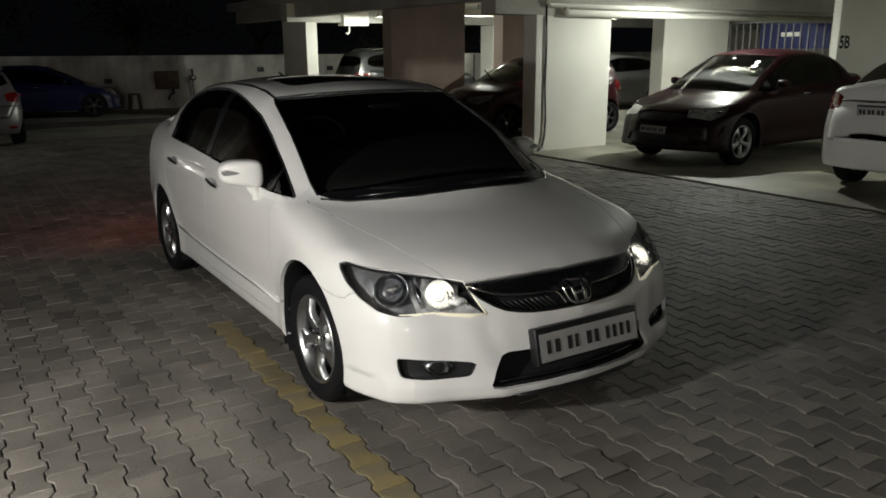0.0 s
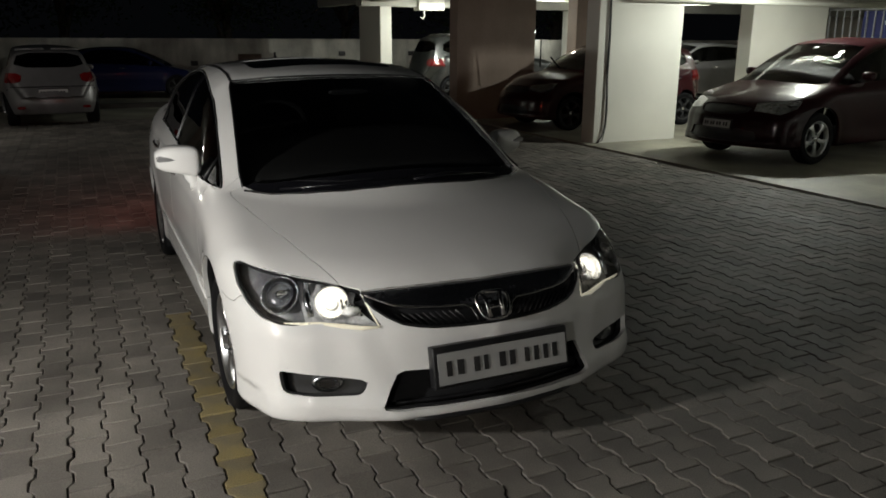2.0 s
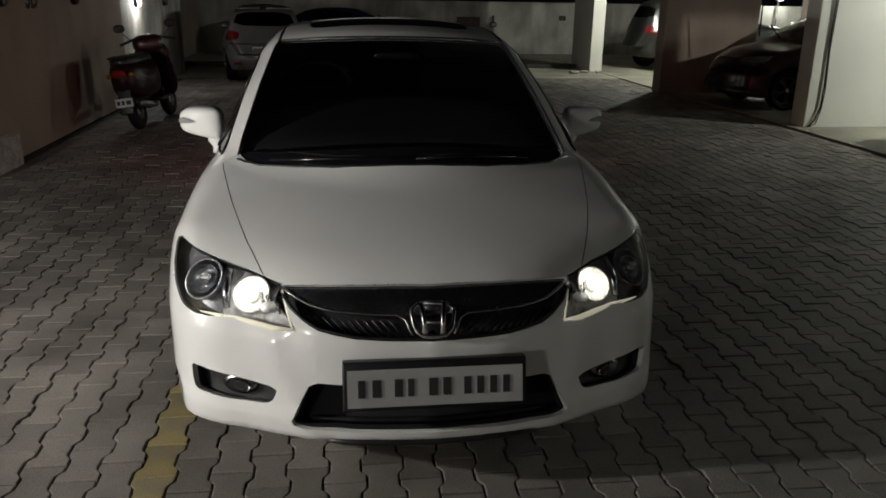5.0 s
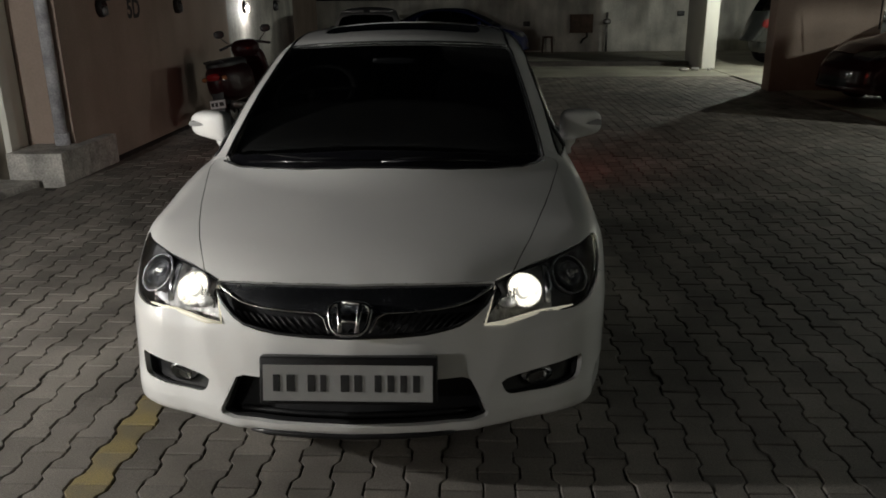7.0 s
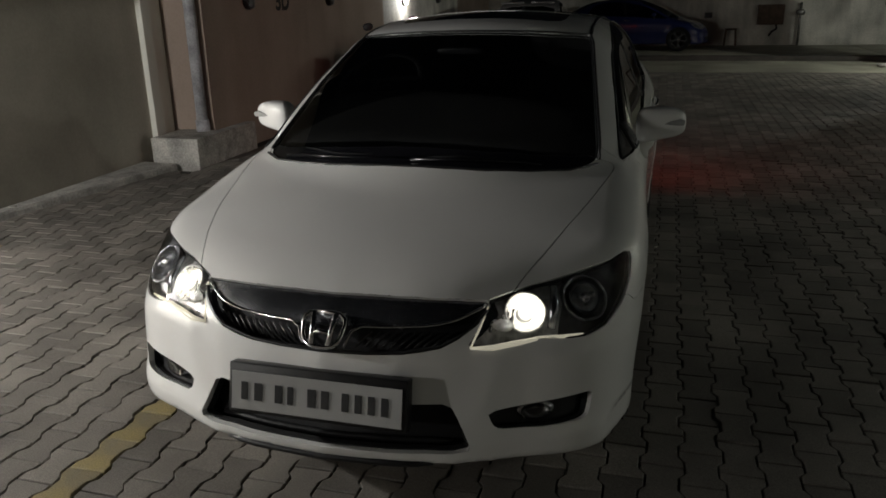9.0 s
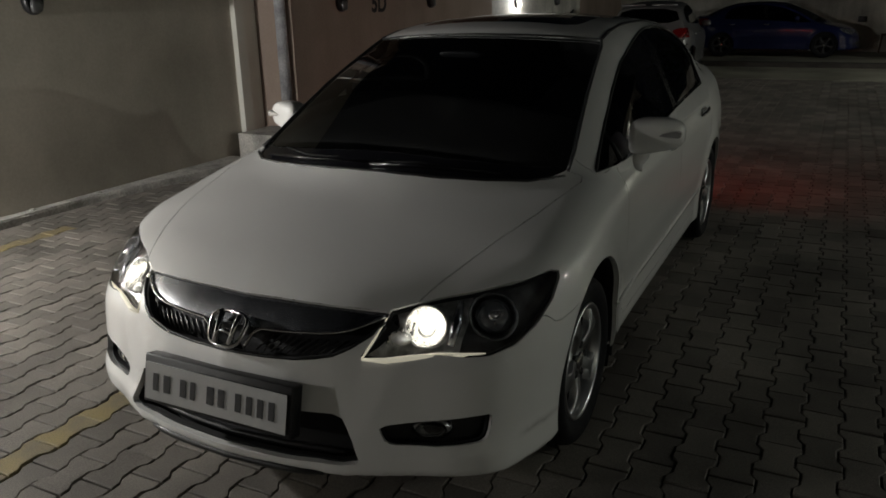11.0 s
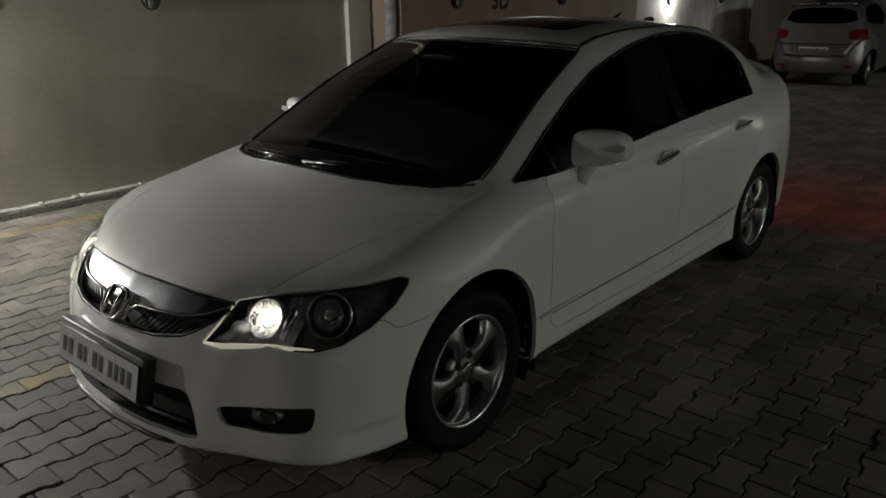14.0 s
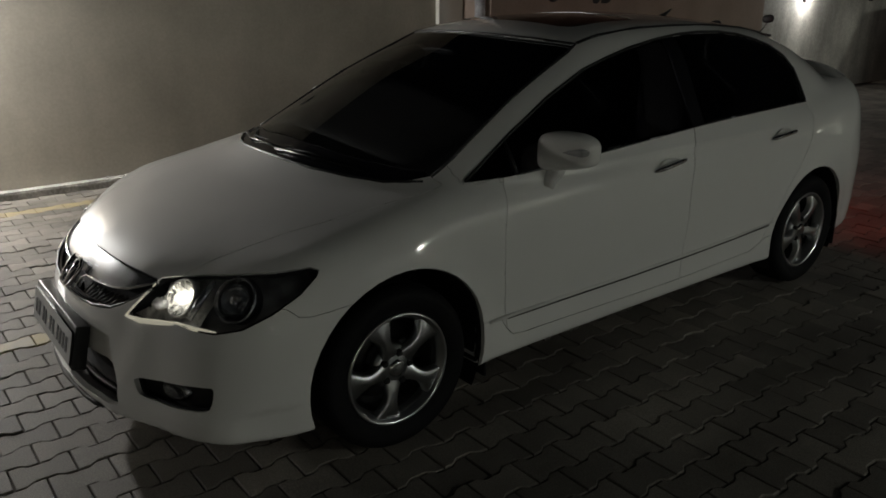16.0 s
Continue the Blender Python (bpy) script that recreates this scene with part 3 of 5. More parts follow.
def wheel(parent, x, y, z, radius, side, spokes=5, mat="alloy", spin=0.0):
    """A wheel with tyre, rim, spokes, nuts and a cap, its outer face at x."""
    turn = pose(x, y, z, 0, 0, 0 if side > 0 else 180)
    hub = part("wheel", lathe([(0, -0.10), (0.084, -0.10), (0.086, -0.055), (0.076, -0.038), (0.050, -0.028), (0, -0.024)], 24), M[mat], parent)
    hub.matrix_local = turn
    r = radius
    rim = r * 0.675
    part("tyre", lathe([(rim, -0.185), (r * 0.86, -0.195), (r * 0.965, -0.185), (r, -0.165), (r, -0.13), (r * 0.992, -0.127), (r * 0.992, -0.12), (r, -0.117), (r, -0.073), (r * 0.992, -0.07), (r * 0.992, -0.063), (r, -0.06), (r, -0.035), (r * 0.985, -0.018), (r * 0.95, -0.003), (r * 0.91, 0.004), (r * 0.85, 0.005), (r * 0.78, -0.002), (rim * 1.03, -0.012), (rim, -0.02)], 56), M["rubber"], hub)
    part("rim", lathe([(rim * 1.02, -0.19), (rim * 1.02, -0.022), (rim * 1.03, -0.010), (rim * 1.01, -0.005), (rim * 0.985, -0.006), (rim * 0.955, -0.011), (rim * 0.93, -0.024), (rim * 0.90, -0.030), (rim * 0.885, -0.040), (rim * 0.875, -0.060)], 56), M[mat], hub)
    part("rim_barrel", lathe([(rim * 0.877, -0.058), (rim * 0.86, -0.13), (rim * 0.9, -0.15), (0.06, -0.15)], 40), M["barrel"], hub)
    part("brake_disc", lathe([(0.06, -0.125), (rim * 0.72, -0.125), (rim * 0.72, -0.14), (0.06, -0.14)], 32), M["barrel"], hub)
    for k in range(spokes):
        bm = bmesh.new()
        rows = []
        for t in np.linspace(0, 1, 10):
            rad = 0.045 + t * (rim * 0.965 - 0.045)
            half = 0.038 - 0.017 * math.sin(math.pi * min(t * 1.2, 1)) + 0.024 * t**5
            face = -0.026 + 0.016 * math.sin(t * math.pi * 0.9)
            rows.append([bm.verts.new((face - d, half * w, rad)) for d, w in ((0.032, -1.15), (0.008, -1.0), (0.001, -0.78), (0.003, 0), (0.001, 0.78), (0.008, 1.0), (0.032, 1.15))])
        for a, b in zip(rows, rows[1:]):
            for i in range(6):
                bm.faces.new((a[i], a[i + 1], b[i + 1], b[i]))
        bmesh.ops.recalc_face_normals(bm, faces=bm.faces[:])
        s = part("spoke", bm, M[mat], hub)
        s.matrix_local = pose(0, 0, 0, spin + 180 + 360 * k / spokes)
    for k in range(spokes):
        a = 2 * math.pi * k / spokes - radians(spin)
        nut = lathe([(0, -0.014), (0.010, -0.014), (0.0135, -0.018), (0.0135, -0.045), (0.019, -0.046), (0.019, -0.05)], 6)
        n = part("wheel_nut", nut, M["black"], hub, smooth=False)
        n.matrix_local = pose(-0.004, 0.056 * math.sin(a), 0.056 * math.cos(a))
    part("wheel_cap", lathe([(0, -0.014), (0.020, -0.015), (0.030, -0.018), (0.033, -0.026)], 24), M["chrome"], hub)
    return hub


def plate(parent, width, height, where, groups, border=0.02, deep=0.018):
    """A number plate in a black frame; its characters are plain bars. groups: from, to as parts of the width."""
    fr = part("plate_frame", join(box(-width / 2 - border, width / 2 + border, 0.004, deep, -height / 2 - border, height / 2 + border * 1.7, 0.006), box(-width / 2, width / 2, -0.002, 0.006, -height / 2, height / 2)), M["black"], parent)
    fr.matrix_local = where
    part("number_plate", box(-width / 2, width / 2, -0.004, -0.0025, -height / 2, height / 2), M["plate"], fr, "white number plate", False)
    for a, b in groups:
        part("character_bar", box(-width / 2 + a * width, -width / 2 + b * width, -0.0058, -0.0045, -height * 0.235, height * 0.235, 0.0005), M["ink"], fr, smooth=False)
    return fr

# ---- the white saloon in the middle ----
CIVIC["size"] = (1.0, -1.0, 3.75, 1.5)
front_door = [(0.508, 0.93), (0.47, 0.80), (0.458, 0.72), (0.462, 0.56), (0.478, 0.42), (0.50, 0.322), (0.53, 0.290), (0.60, 0.282), (1.40, 0.272), (1.592, 0.272), (1.588, 0.50), (1.583, 0.70), (1.61, 0.85), (1.662, 1.0), (1.15, 0.975), (0.66, 0.945)]
rear_door = [(1.592, 0.272), (2.18, 0.288), (2.26, 0.32), (2.33, 0.44), (2.41, 0.585), (2.52, 0.70), (2.60, 0.80), (2.655, 0.90), (2.665, 1.002), (2.005, 1.012), (1.662, 1.0), (1.61, 0.85), (1.583, 0.70), (1.588, 0.50)]
windows = [(0.347, 0.904), (0.441, 0.952), (0.609, 1.05), (0.823, 1.157), (1.05, 1.248), (1.20, 1.288), (1.367, 1.321), (1.55, 1.346), (1.734, 1.362), (1.90, 1.367), (2.071, 1.363), (2.22, 1.348), (2.347, 1.32), (2.46, 1.286), (2.55, 1.235), (2.615, 1.165), (2.652, 1.08), (2.665, 1.002), (2.005, 0.988), (1.674, 0.976), (1.147, 0.947), (0.66, 0.918), (0.50, 0.906)]
headlight = [(-0.128, 0.679), (-0.235, 0.574), (-0.225, 0.567), (-0.168, 0.567), (-0.055, 0.577), (0.0, 0.575), (0.045, 0.570), (0.108, 0.569), (0.195, 0.583), (0.276, 0.62), (0.353, 0.67), (0.395, 0.718), (0.398, 0.735), (0.370, 0.744), (0.205, 0.729), (0.012, 0.704)]
grille_gap = [(-0.1, 0.689), (0.13, 0.690), (0.25, 0.688), (0.37, 0.683), (0.462, 0.675), (0.474, 0.660), (0.445, 0.622), (0.40, 0.592), (0.355, 0.571), (0.30, 0.560), (0.242, 0.553), (0.13, 0.547), (-0.1, 0.545)]
hood = [(-0.1, -0.748), (0.13, -0.742), (0.25, -0.735), (0.37, -0.722), (0.480, -0.690), (0.512, -0.655), (0.536, -0.602), (0.563, -0.538), (0.599, -0.447), (0.633, -0.338), (0.670, -0.203), (0.708, -0.04), (0.752, 0.166), (0.761, 0.229), (0.752, 0.272), (0.700, 0.262), (0.67, 0.186), (0.60, 0.120), (0.46, 0.048), (0.30, -0.008), (0.15, -0.032), (-0.1, -0.042)]
windscreen = [(-0.1, -0.030), (0.15, -0.020), (0.30, 0.004), (0.46, 0.060), (0.60, 0.135), (0.665, 0.20), (0.697, 0.265), (0.690, 0.36), (0.665, 0.52), (0.638, 0.70), (0.612, 0.88), (0.588, 1.05), (0.572, 1.105), (0.52, 1.085), (0.40, 1.040), (0.25, 1.002), (0.10, 0.982), (-0.1, 0.975)]
sunroof = [(-0.1, 1.20), (0.36, 1.225), (0.41, 1.26), (0.425, 1.34), (0.42, 1.62), (0.40, 1.68), (0.34, 1.70), (-0.1, 1.71)]
cuts = dict(
    front_arch=(circle(0.006, 0.312, 0.368), SIDE, lambda x, y, z: x > 0.55 and -0.6 < y < 0.6),
    rear_arch=(circle(2.70, 0.305, 0.355), SIDE, lambda x, y, z: x > 0.55 and 2.1 < y < 3.3),
    grille_bar=([(-0.1, 0.689), (0.13, 0.690), (0.25, 0.688), (0.37, 0.683), (0.462, 0.675), (0.470, 0.668), (0.447, 0.660), (0.382, 0.637), (0.297, 0.626), (0.195, 0.622), (0.112, 0.620), (-0.1, 0.619)], FRONT, lambda x, y, z: y < -0.45 and z > 0.4),
    grille=(grille_gap, FRONT, lambda x, y, z: y < -0.45 and z > 0.4),
    headlight=(headlight, CORNER, lambda x, y, z: y < -0.15 and x > 0.25 and z > 0.4),
    fog_pocket=(rounded([(0.490, 0.373), (0.60, 0.386), (0.768, 0.403), (0.776, 0.392), (0.770, 0.334), (0.755, 0.322), (0.66, 0.316), (0.60, 0.317), (0.525, 0.321), (0.505, 0.334)], 1), FRONT, lambda x, y, z: y < -0.3 and z < 0.5),
    intake=([(-0.5, 0.408), (0.362, 0.404), (0.388, 0.392), (0.445, 0.280), (0.440, 0.268), (0.40, 0.262), (-0.5, 0.256)], FRONT, lambda x, y, z: y < -0.5 and z < 0.5),
    cowl=([(-0.1, -0.034), (0.15, -0.024), (0.30, 0.0), (0.46, 0.056), (0.60, 0.131), (0.665, 0.20), (0.690, 0.262), (0.66, 0.262), (0.60, 0.216), (0.46, 0.150), (0.30, 0.100), (0.15, 0.078), (-0.1, 0.070)], TOP, lambda x, y, z: z > 0.85 and y < 0.6),
    windscreen=(windscreen, TOP, lambda x, y, z: z > 0.85 and y < 1.3),
    hood=(hood, TOP, lambda x, y, z: z > 0.6 and y < 0.35),
    sunroof=(sunroof, TOP, lambda x, y, z: z > 1.3),
    front_quarter=([(0.347, 0.904), (0.441, 0.952), (0.565, 1.024), (0.565, 0.911), (0.50, 0.906)], SIDE, lambda x, y, z: x > 0.4 and z > 0.8),
    front_window=([(0.565, 0.911), (0.565, 1.024), (0.609, 1.05), (0.823, 1.157), (1.05, 1.248), (1.20, 1.288), (1.367, 1.321), (1.55, 1.346), (1.60, 1.350), (1.652, 0.975), (1.147, 0.947), (0.66, 0.918)], SIDE, lambda x, y, z: x > 0.4 and z > 0.8),
    pillar_cover=([(1.60, 1.350), (1.70, 1.360), (1.742, 0.980), (1.652, 0.975)], SIDE, lambda x, y, z: x > 0.4 and z > 0.8),
    rear_window_side=(windows, SIDE, lambda x, y, z: x > 0.4 and z > 0.8),
    front_door=(front_door, SIDE, lambda x, y, z: x > 0.6),
    rear_door=(rear_door, SIDE, lambda x, y, z: x > 0.6),
    rear_screen=([(-0.1, 2.52), (0.35, 2.50), (0.56, 2.46), (0.60, 2.52), (0.66, 2.95), (0.66, 3.08), (0.5, 3.12), (-0.1, 3.15)], TOP, lambda x, y, z: z > 1.05 and y > 2.2),
    tail_lamp=(rounded([(0.48, 0.98), (0.98, 0.98), (0.98, 0.78), (0.50, 0.76)], 1), FRONT, lambda x, y, z: y > 3.40),
    sill=([(0.30, 0.10), (0.30, 0.385), (0.46, 0.380), (0.50, 0.322), (0.53, 0.290), (0.60, 0.282), (1.592, 0.272), (2.18, 0.288), (2.30, 0.34), (2.45, 0.35), (2.45, 0.10)], SIDE, lambda x, y, z: x > 0.6 and 0.2 < y < 2.5),
    bumper=([(-1.1, 0.1), (-1.1, 0.70), (-0.66, 0.70), (-0.405, 0.632), (-0.376, 0.606), (-0.34, 0.602), (-0.28, 0.608), (-0.15, 0.622), (-0.15, 0.1)], SIDE, lambda x, y, z: y < 0.0),
)
skin_of = car_field(CIVIC)


def on_top(x, y, lift=0.0):
    z = np.linspace(1.6, 0.3, 2601)
    k = int(np.argmax(skin_of(np.full_like(z, x), np.full_like(z, y), z) < 0))
    q = np.array([[x, y, z[k]]])
    g = slope(skin_of, q)[0]
    return Vector(q[0]) + lift * Vector(g).normalized()


def on_side(y, z, side, lift=0.0):
    x = np.linspace(1.1, 0.2, 2251)
    k = int(np.argmax(skin_of(x, np.full_like(x, y), np.full_like(x, z)) < 0))
    q = np.array([[x[k], y, z]])
    g = Vector(slope(skin_of, q)[0]).normalized()
    q = Vector(q[0]) + lift * g
    return Vector((side * q.x, q.y, q.z))


def on_front(x, z, lift=0.0):
    y = np.linspace(-1.1, 0.6, 3401)
    k = int(np.argmax(skin_of(np.full_like(y, abs(x)), y, np.full_like(y, z)) < 0))
    q = np.array([[abs(x), y[k], z]])
    g = Vector(slope(skin_of, q)[0]).normalized()
    q = Vector(q[0]) + lift * g
    return Vector((math.copysign(q.x, x) if x else 0.0, q.y, q.z))


P, N, G = car_skin(CIVIC, 0.022, cuts)
saloon = thing("saloon_car", "white four-door saloon with lit headlamps and dark tinted windows", "car")
def wing_face(fc):
    x, y, z = np.mean([P[i] for i in fc], axis=0)
    return y < 0.34 or (y < 0.53 and z < 0.90)


wings = [fc for fc in G["body"] if wing_face(fc)]
panel("body", P, N, [fc for fc in G["body"] if not wing_face(fc)], M["paint"], saloon, depth=0.05)
for side in (-1, 1):
    panel("front_wing", P, N, wings, M["paint"], saloon, False, side, gap=0.0008, depth=0.04)
panel("hood", P, N, G["hood"], M["paint"], saloon, gap=0.003)
panel("front_bumper", P, N, G["bumper"], M["paint"], saloon, depth=0.03)
panel("windscreen", P, N, G["windscreen"], M["tint_glass"], saloon, lift=-0.004, depth=0.004).visible_shadow = False
panel("cowl_panel", P, N, G["cowl"], M["cowl"], saloon, lift=-0.006, depth=0.01, label="black plastic cowl below the screen")
panel("sunroof", P, N, G["sunroof"], M["dark_glass"], saloon, lift=-0.002, label="smoked glass sunroof")
panel("rear_screen", P, N, G["rear_screen"], M["dark_glass"], saloon, lift=-0.004, depth=0.004)
under = [fc for k in ("body", "hood", "bumper", "sill", "front_door", "rear_door", "tail_lamp") for fc in G[k]]
panel("inner_shell", P, N, under, M["matt_black"], saloon, lift=-0.019, depth=0.02, gap=-0.004)
for side in (-1, 1):
    def skin(name, key, mat, **more):
        return panel(name, P, N, G[key], M[mat], saloon, False, side, **more)

    for key in ("front_door", "rear_door"):
        door = skin("door", key, "paint", gap=0.0022)
        y0, y1, z0, z1 = (1.315, 1.545, 0.822, 0.846) if key == "front_door" else (2.235, 2.465, 0.856, 0.874)
        bar = []
        for t in np.linspace(0, 1, 9):
            y = y0 + t * (y1 - y0)
            bar.append(on_side(y, z0 + t * (z1 - z0), side, 0.004 + 0.020 * math.sin(math.pi * t) ** 0.5))
        part("door_handle", tube(bar, [0.006] + [0.0105] * 7 + [0.006], 10), M["chrome"], door, "chrome door handle")
        cup = lathe([(0, 0), (0.028, 0.0), (0.034, 0.004)], 20)
        c = part("handle_recess", moved(cup, Matrix.Translation(on_side((y0 + y1) / 2, (z0 + z1) / 2, side, -0.001)) @ Matrix.Diagonal((side, 2.2, 1, 1))), M["paint"], door)
    skin("sill_skirt", "sill", "paint", depth=0.05)
    skin("quarter_glass", "front_quarter", "dark_glass", lift=-0.004, depth=0.006, gap=0.010)
    skin("door_glass", "front_window", "dark_glass", lift=-0.005, depth=0.006, gap=0.008)
    skin("door_glass", "rear_window_side", "dark_glass", lift=-0.005, depth=0.006, gap=0.008)
    skin("pillar_cover", "pillar_cover", "cowl", lift=-0.003)
    skin("tail_lamp", "tail_lamp", "red_glow", label="lit red tail lamp")
def pebble(centre, half, power=0.6, n=24):
    """A rounded block: a sphere pushed towards a box."""
    bm = bmesh.new()
    bmesh.ops.create_uvsphere(bm, u_segments=n, v_segments=n // 2, radius=1)
    for v in bm.verts:
        v.co = Vector([c + h * math.copysign(abs(a) ** power, a) for c, h, a in zip(centre, half, v.co)])
    return bm


def bowl(radius, depth, n=28):
    """A lamp bowl that opens towards -y."""
    return moved(lathe([(0.006, depth)] + [(radius * math.sqrt(t), depth * (1 - t)) for t in np.linspace(0.05, 1, 9)], n), pose(0, 0, 0, 0, 0, 90))


# nose
panel("grille_backing", P, N, G["grille"] + G["grille_bar"], M["matt_black"], saloon, lift=-0.055, depth=0.0, gap=-0.03)
panel("grille_bar", P, N, G["grille_bar"], M["dark_chrome"], saloon, lift=-0.012, depth=0.03, label="smoked chrome grille wing")
line = [on_front(x, z, -0.006) for x, z in ((-0.462, 0.668), (-0.447, 0.660), (-0.415, 0.648), (-0.382, 0.637), (-0.34, 0.630), (-0.297, 0.626), (-0.195, 0.622), (-0.112, 0.620), (-0.085, 0.606), (-0.074, 0.580), (-0.066, 0.562))]
for side in (-1, 1):
    part("grille_strip", tube([(q.x * -side, q.y, q.z) for q in line], 0.0048, 8), M["chrome"], saloon, "thin chrome strip")
    for k in range(11):
        x = 0.095 + k * 0.026
        lo, hi = 0.562 + 0.09 * max(0, x - 0.2), 0.612
        a, b = on_front(x, lo, -0.03), on_front(x + 0.045, min(hi, 0.65), -0.03)
        part("grille_slat", tube([(side * a.x, a.y, a.z), (side * b.x, b.y, b.z)], 0.0032, 6), M["black"], saloon)
rim = [on_front(x, z, -0.004) for x, z in ((0, 0.548), (0.13, 0.550), (0.242, 0.556), (0.355, 0.574), (0.40, 0.595), (0.44, 0.622), (0.468, 0.655))]
part("grille_surround", tube([(-q.x, q.y, q.z) for q in rim[:0:-1]] + rim, 0.0055, 8), M["black"], saloon)
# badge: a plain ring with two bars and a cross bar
badge = new("badge")
badge.parent = saloon
badge.matrix_local = Matrix.Translation((0, -0.822, 0.607)) @ pose(0, 0, 0, -36)
tagged(badge, "chrome badge")
ring = [(x, 0, z) for x, z in rounded([(-0.072, 0.052), (0.072, 0.052), (0.054, -0.052), (-0.054, -0.052)], 2)]
ring.append(ring[0])
part("badge_ring", tube(ring, 0.0075, 10), M["chrome"], badge)
for side in (-1, 1):
    part("badge_bar", tube([(side * 0.036, -0.004, 0.046), (side * 0.030, -0.008, 0.0), (side * 0.027, -0.004, -0.047)], [0.010, 0.0085, 0.010], 10), M["chrome"], badge)
part("badge_bar", tube([(-0.03, -0.006, -0.012), (0, -0.008, -0.008), (0.03, -0.006, -0.012)], 0.0075, 10), M["chrome"], badge)
panel("intake_backing", P, N, G["intake"], M["matt_black"], saloon, lift=-0.07, depth=0.0, gap=-0.03)
part("intake_ledge", tube([on_front(x, 0.272, -0.062) for x in np.linspace(-0.40, 0.40, 13)], 0.010, 8), M["black"], saloon, "black rail inside the air intake")
plate(saloon, 0.54, 0.116, pose(0, -0.912, 0.425, -13), [(0.06, 0.10), (0.14, 0.19), (0.265, 0.31), (0.34, 0.375), (0.46, 0.51), (0.54, 0.585), (0.66, 0.70), (0.735, 0.775), (0.81, 0.85), (0.885, 0.925)], 0.014, 0.050)
part("lower_lip", tube([on_front(x, 0.222, 0.002) for x in np.linspace(-0.34, 0.34, 13)], [0.004] + [0.012] * 11 + [0.004], 8), M["black"], saloon, "black lower lip")
# lamps
for side in (-1, 1):
    panel("fog_pocket", P, N, G["fog_pocket"], M["black"], saloon, False, side, lift=-0.045, depth=0.0, gap=-0.03)
    inner = [fc for fc in G["headlight"] if np.mean([P[i][0] for i in fc]) < 0.655]
    outer = [fc for fc in G["headlight"] if np.mean([P[i][0] for i in fc]) >= 0.655]
    panel("lamp_housing", P, N, inner, M["lamp_inner"], saloon, False, side, lift=-0.062, depth=0.0, gap=-0.02, label="bright ribbed lamp housing")
    panel("lamp_housing", P, N, outer, M["smoked_housing"], saloon, False, side, lift=-0.085, depth=0.0, gap=-0.04, label="smoked dark lamp housing")
    lens = panel("headlamp", P, N, G["headlight"], M["clear"], saloon, False, side, lift=-0.001, depth=0.004, gap=0.002, label="clear headlamp lens, lit inside")
    lens.visible_shadow = False
    for (x, y, z), r, lit in (((0.570, -0.628, 0.634), 0.060, True), ((0.732, -0.516, 0.650), 0.067, False)):
        at = Matrix.Translation((side * x, y, z)) @ pose(0, 0, 0, -30, 0, side * (12 if lit else 30))
        b = part("lamp_bowl", bowl(r, 0.055), M["reflector"], saloon, "mirrored lamp bowl")
        b.matrix_local = at
        part("lamp_ring", moved(lathe([(r * 0.98, 0.0), (r * 1.04, -0.003), (r * 1.07, 0.004), (r * 1.03, 0.05)], 32), pose(0, 0, 0, 0, 0, 90)), M["lamp_inner" if lit else "dark_chrome"], b)
        bulb = moved(lathe([(0, -0.012), (0.013, -0.010), (0.017, 0.0), (0.017, 0.05)], 16), pose(0, 0, 0, 0, 0, 90))
        part("bulb_glass" if lit else "bulb_shield", bulb, M["bulb_glow" if lit else "chrome"], b)
        if lit:
            part("lit_glass", moved(lathe([(0.0, 0.004), (0.018, 0.008), (0.024, 0.018), (0.020, 0.036), (0.0, 0.045)], 24), pose(0, 0, 0, 0, 0, 90)), M["lamp_glow"], b, "lit headlamp lens")
        else:
            part("inner_dome", moved(lathe([(0.050, 0.010), (0.046, -0.004), (0.034, -0.014), (0.018, -0.019), (0, -0.020)], 28), pose(0, 0.018, 0, 0, 0, 90) @ pose(0, 0, 0, 0, 180)), M["lamp_unlit"], b, "smoky grey projector dome")
            part("dome_shield", moved(box(-0.004, 0.030, -0.016, -0.006, -0.004, 0.014, 0.003), pose(0, 0, 0, -8)), M["reflector"], b, smooth=False)
    for k in range(5):
        part("reflector_rib", tube([(side * (0.474 + 0.013 * k), -0.690 + 0.012 * k, 0.585), (side * (0.480 + 0.013 * k), -0.672 + 0.012 * k, 0.612 + 0.006 * k)], 0.0045, 6), M["reflector"], saloon)
    turn = part("turn_lamp", pebble((side * 0.505, -0.665, 0.600), (0.036, 0.028, 0.016), 0.95, 20), M["lamp_inner"], saloon)
    part("lamp_divider", tube([(side * 0.648, -0.632, 0.590), (side * 0.652, -0.598, 0.64), (side * 0.640, -0.540, 0.688)], [0.012, 0.016, 0.010], 8), M["dark_chrome"], saloon)
    low = [Vector(q) for q in ((0.436, -0.772, 0.568), (0.496, -0.746, 0.564), (0.560, -0.706, 0.568), (0.625, -0.668, 0.572), (0.680, -0.632, 0.566), (0.735, -0.588, 0.564))]
    part("lamp_trim", tube([(side * q.x, q.y + 0.004, q.z - 0.001) for q in low], [0.004, 0.009, 0.009, 0.008, 0.0075, 0.002], 8), M["lamp_trim"], saloon, "cream edge of the headlamp with bulb light put in as glow")
    inner = [Vector(q) for q in ((0.436, -0.772, 0.568), (0.452, -0.728, 0.61), (0.468, -0.676, 0.662))]
    part("lamp_trim", tube([(side * q.x, q.y + 0.004, q.z) for q in inner], [0.003, 0.004, 0.002], 8), M["lamp_trim"], saloon)
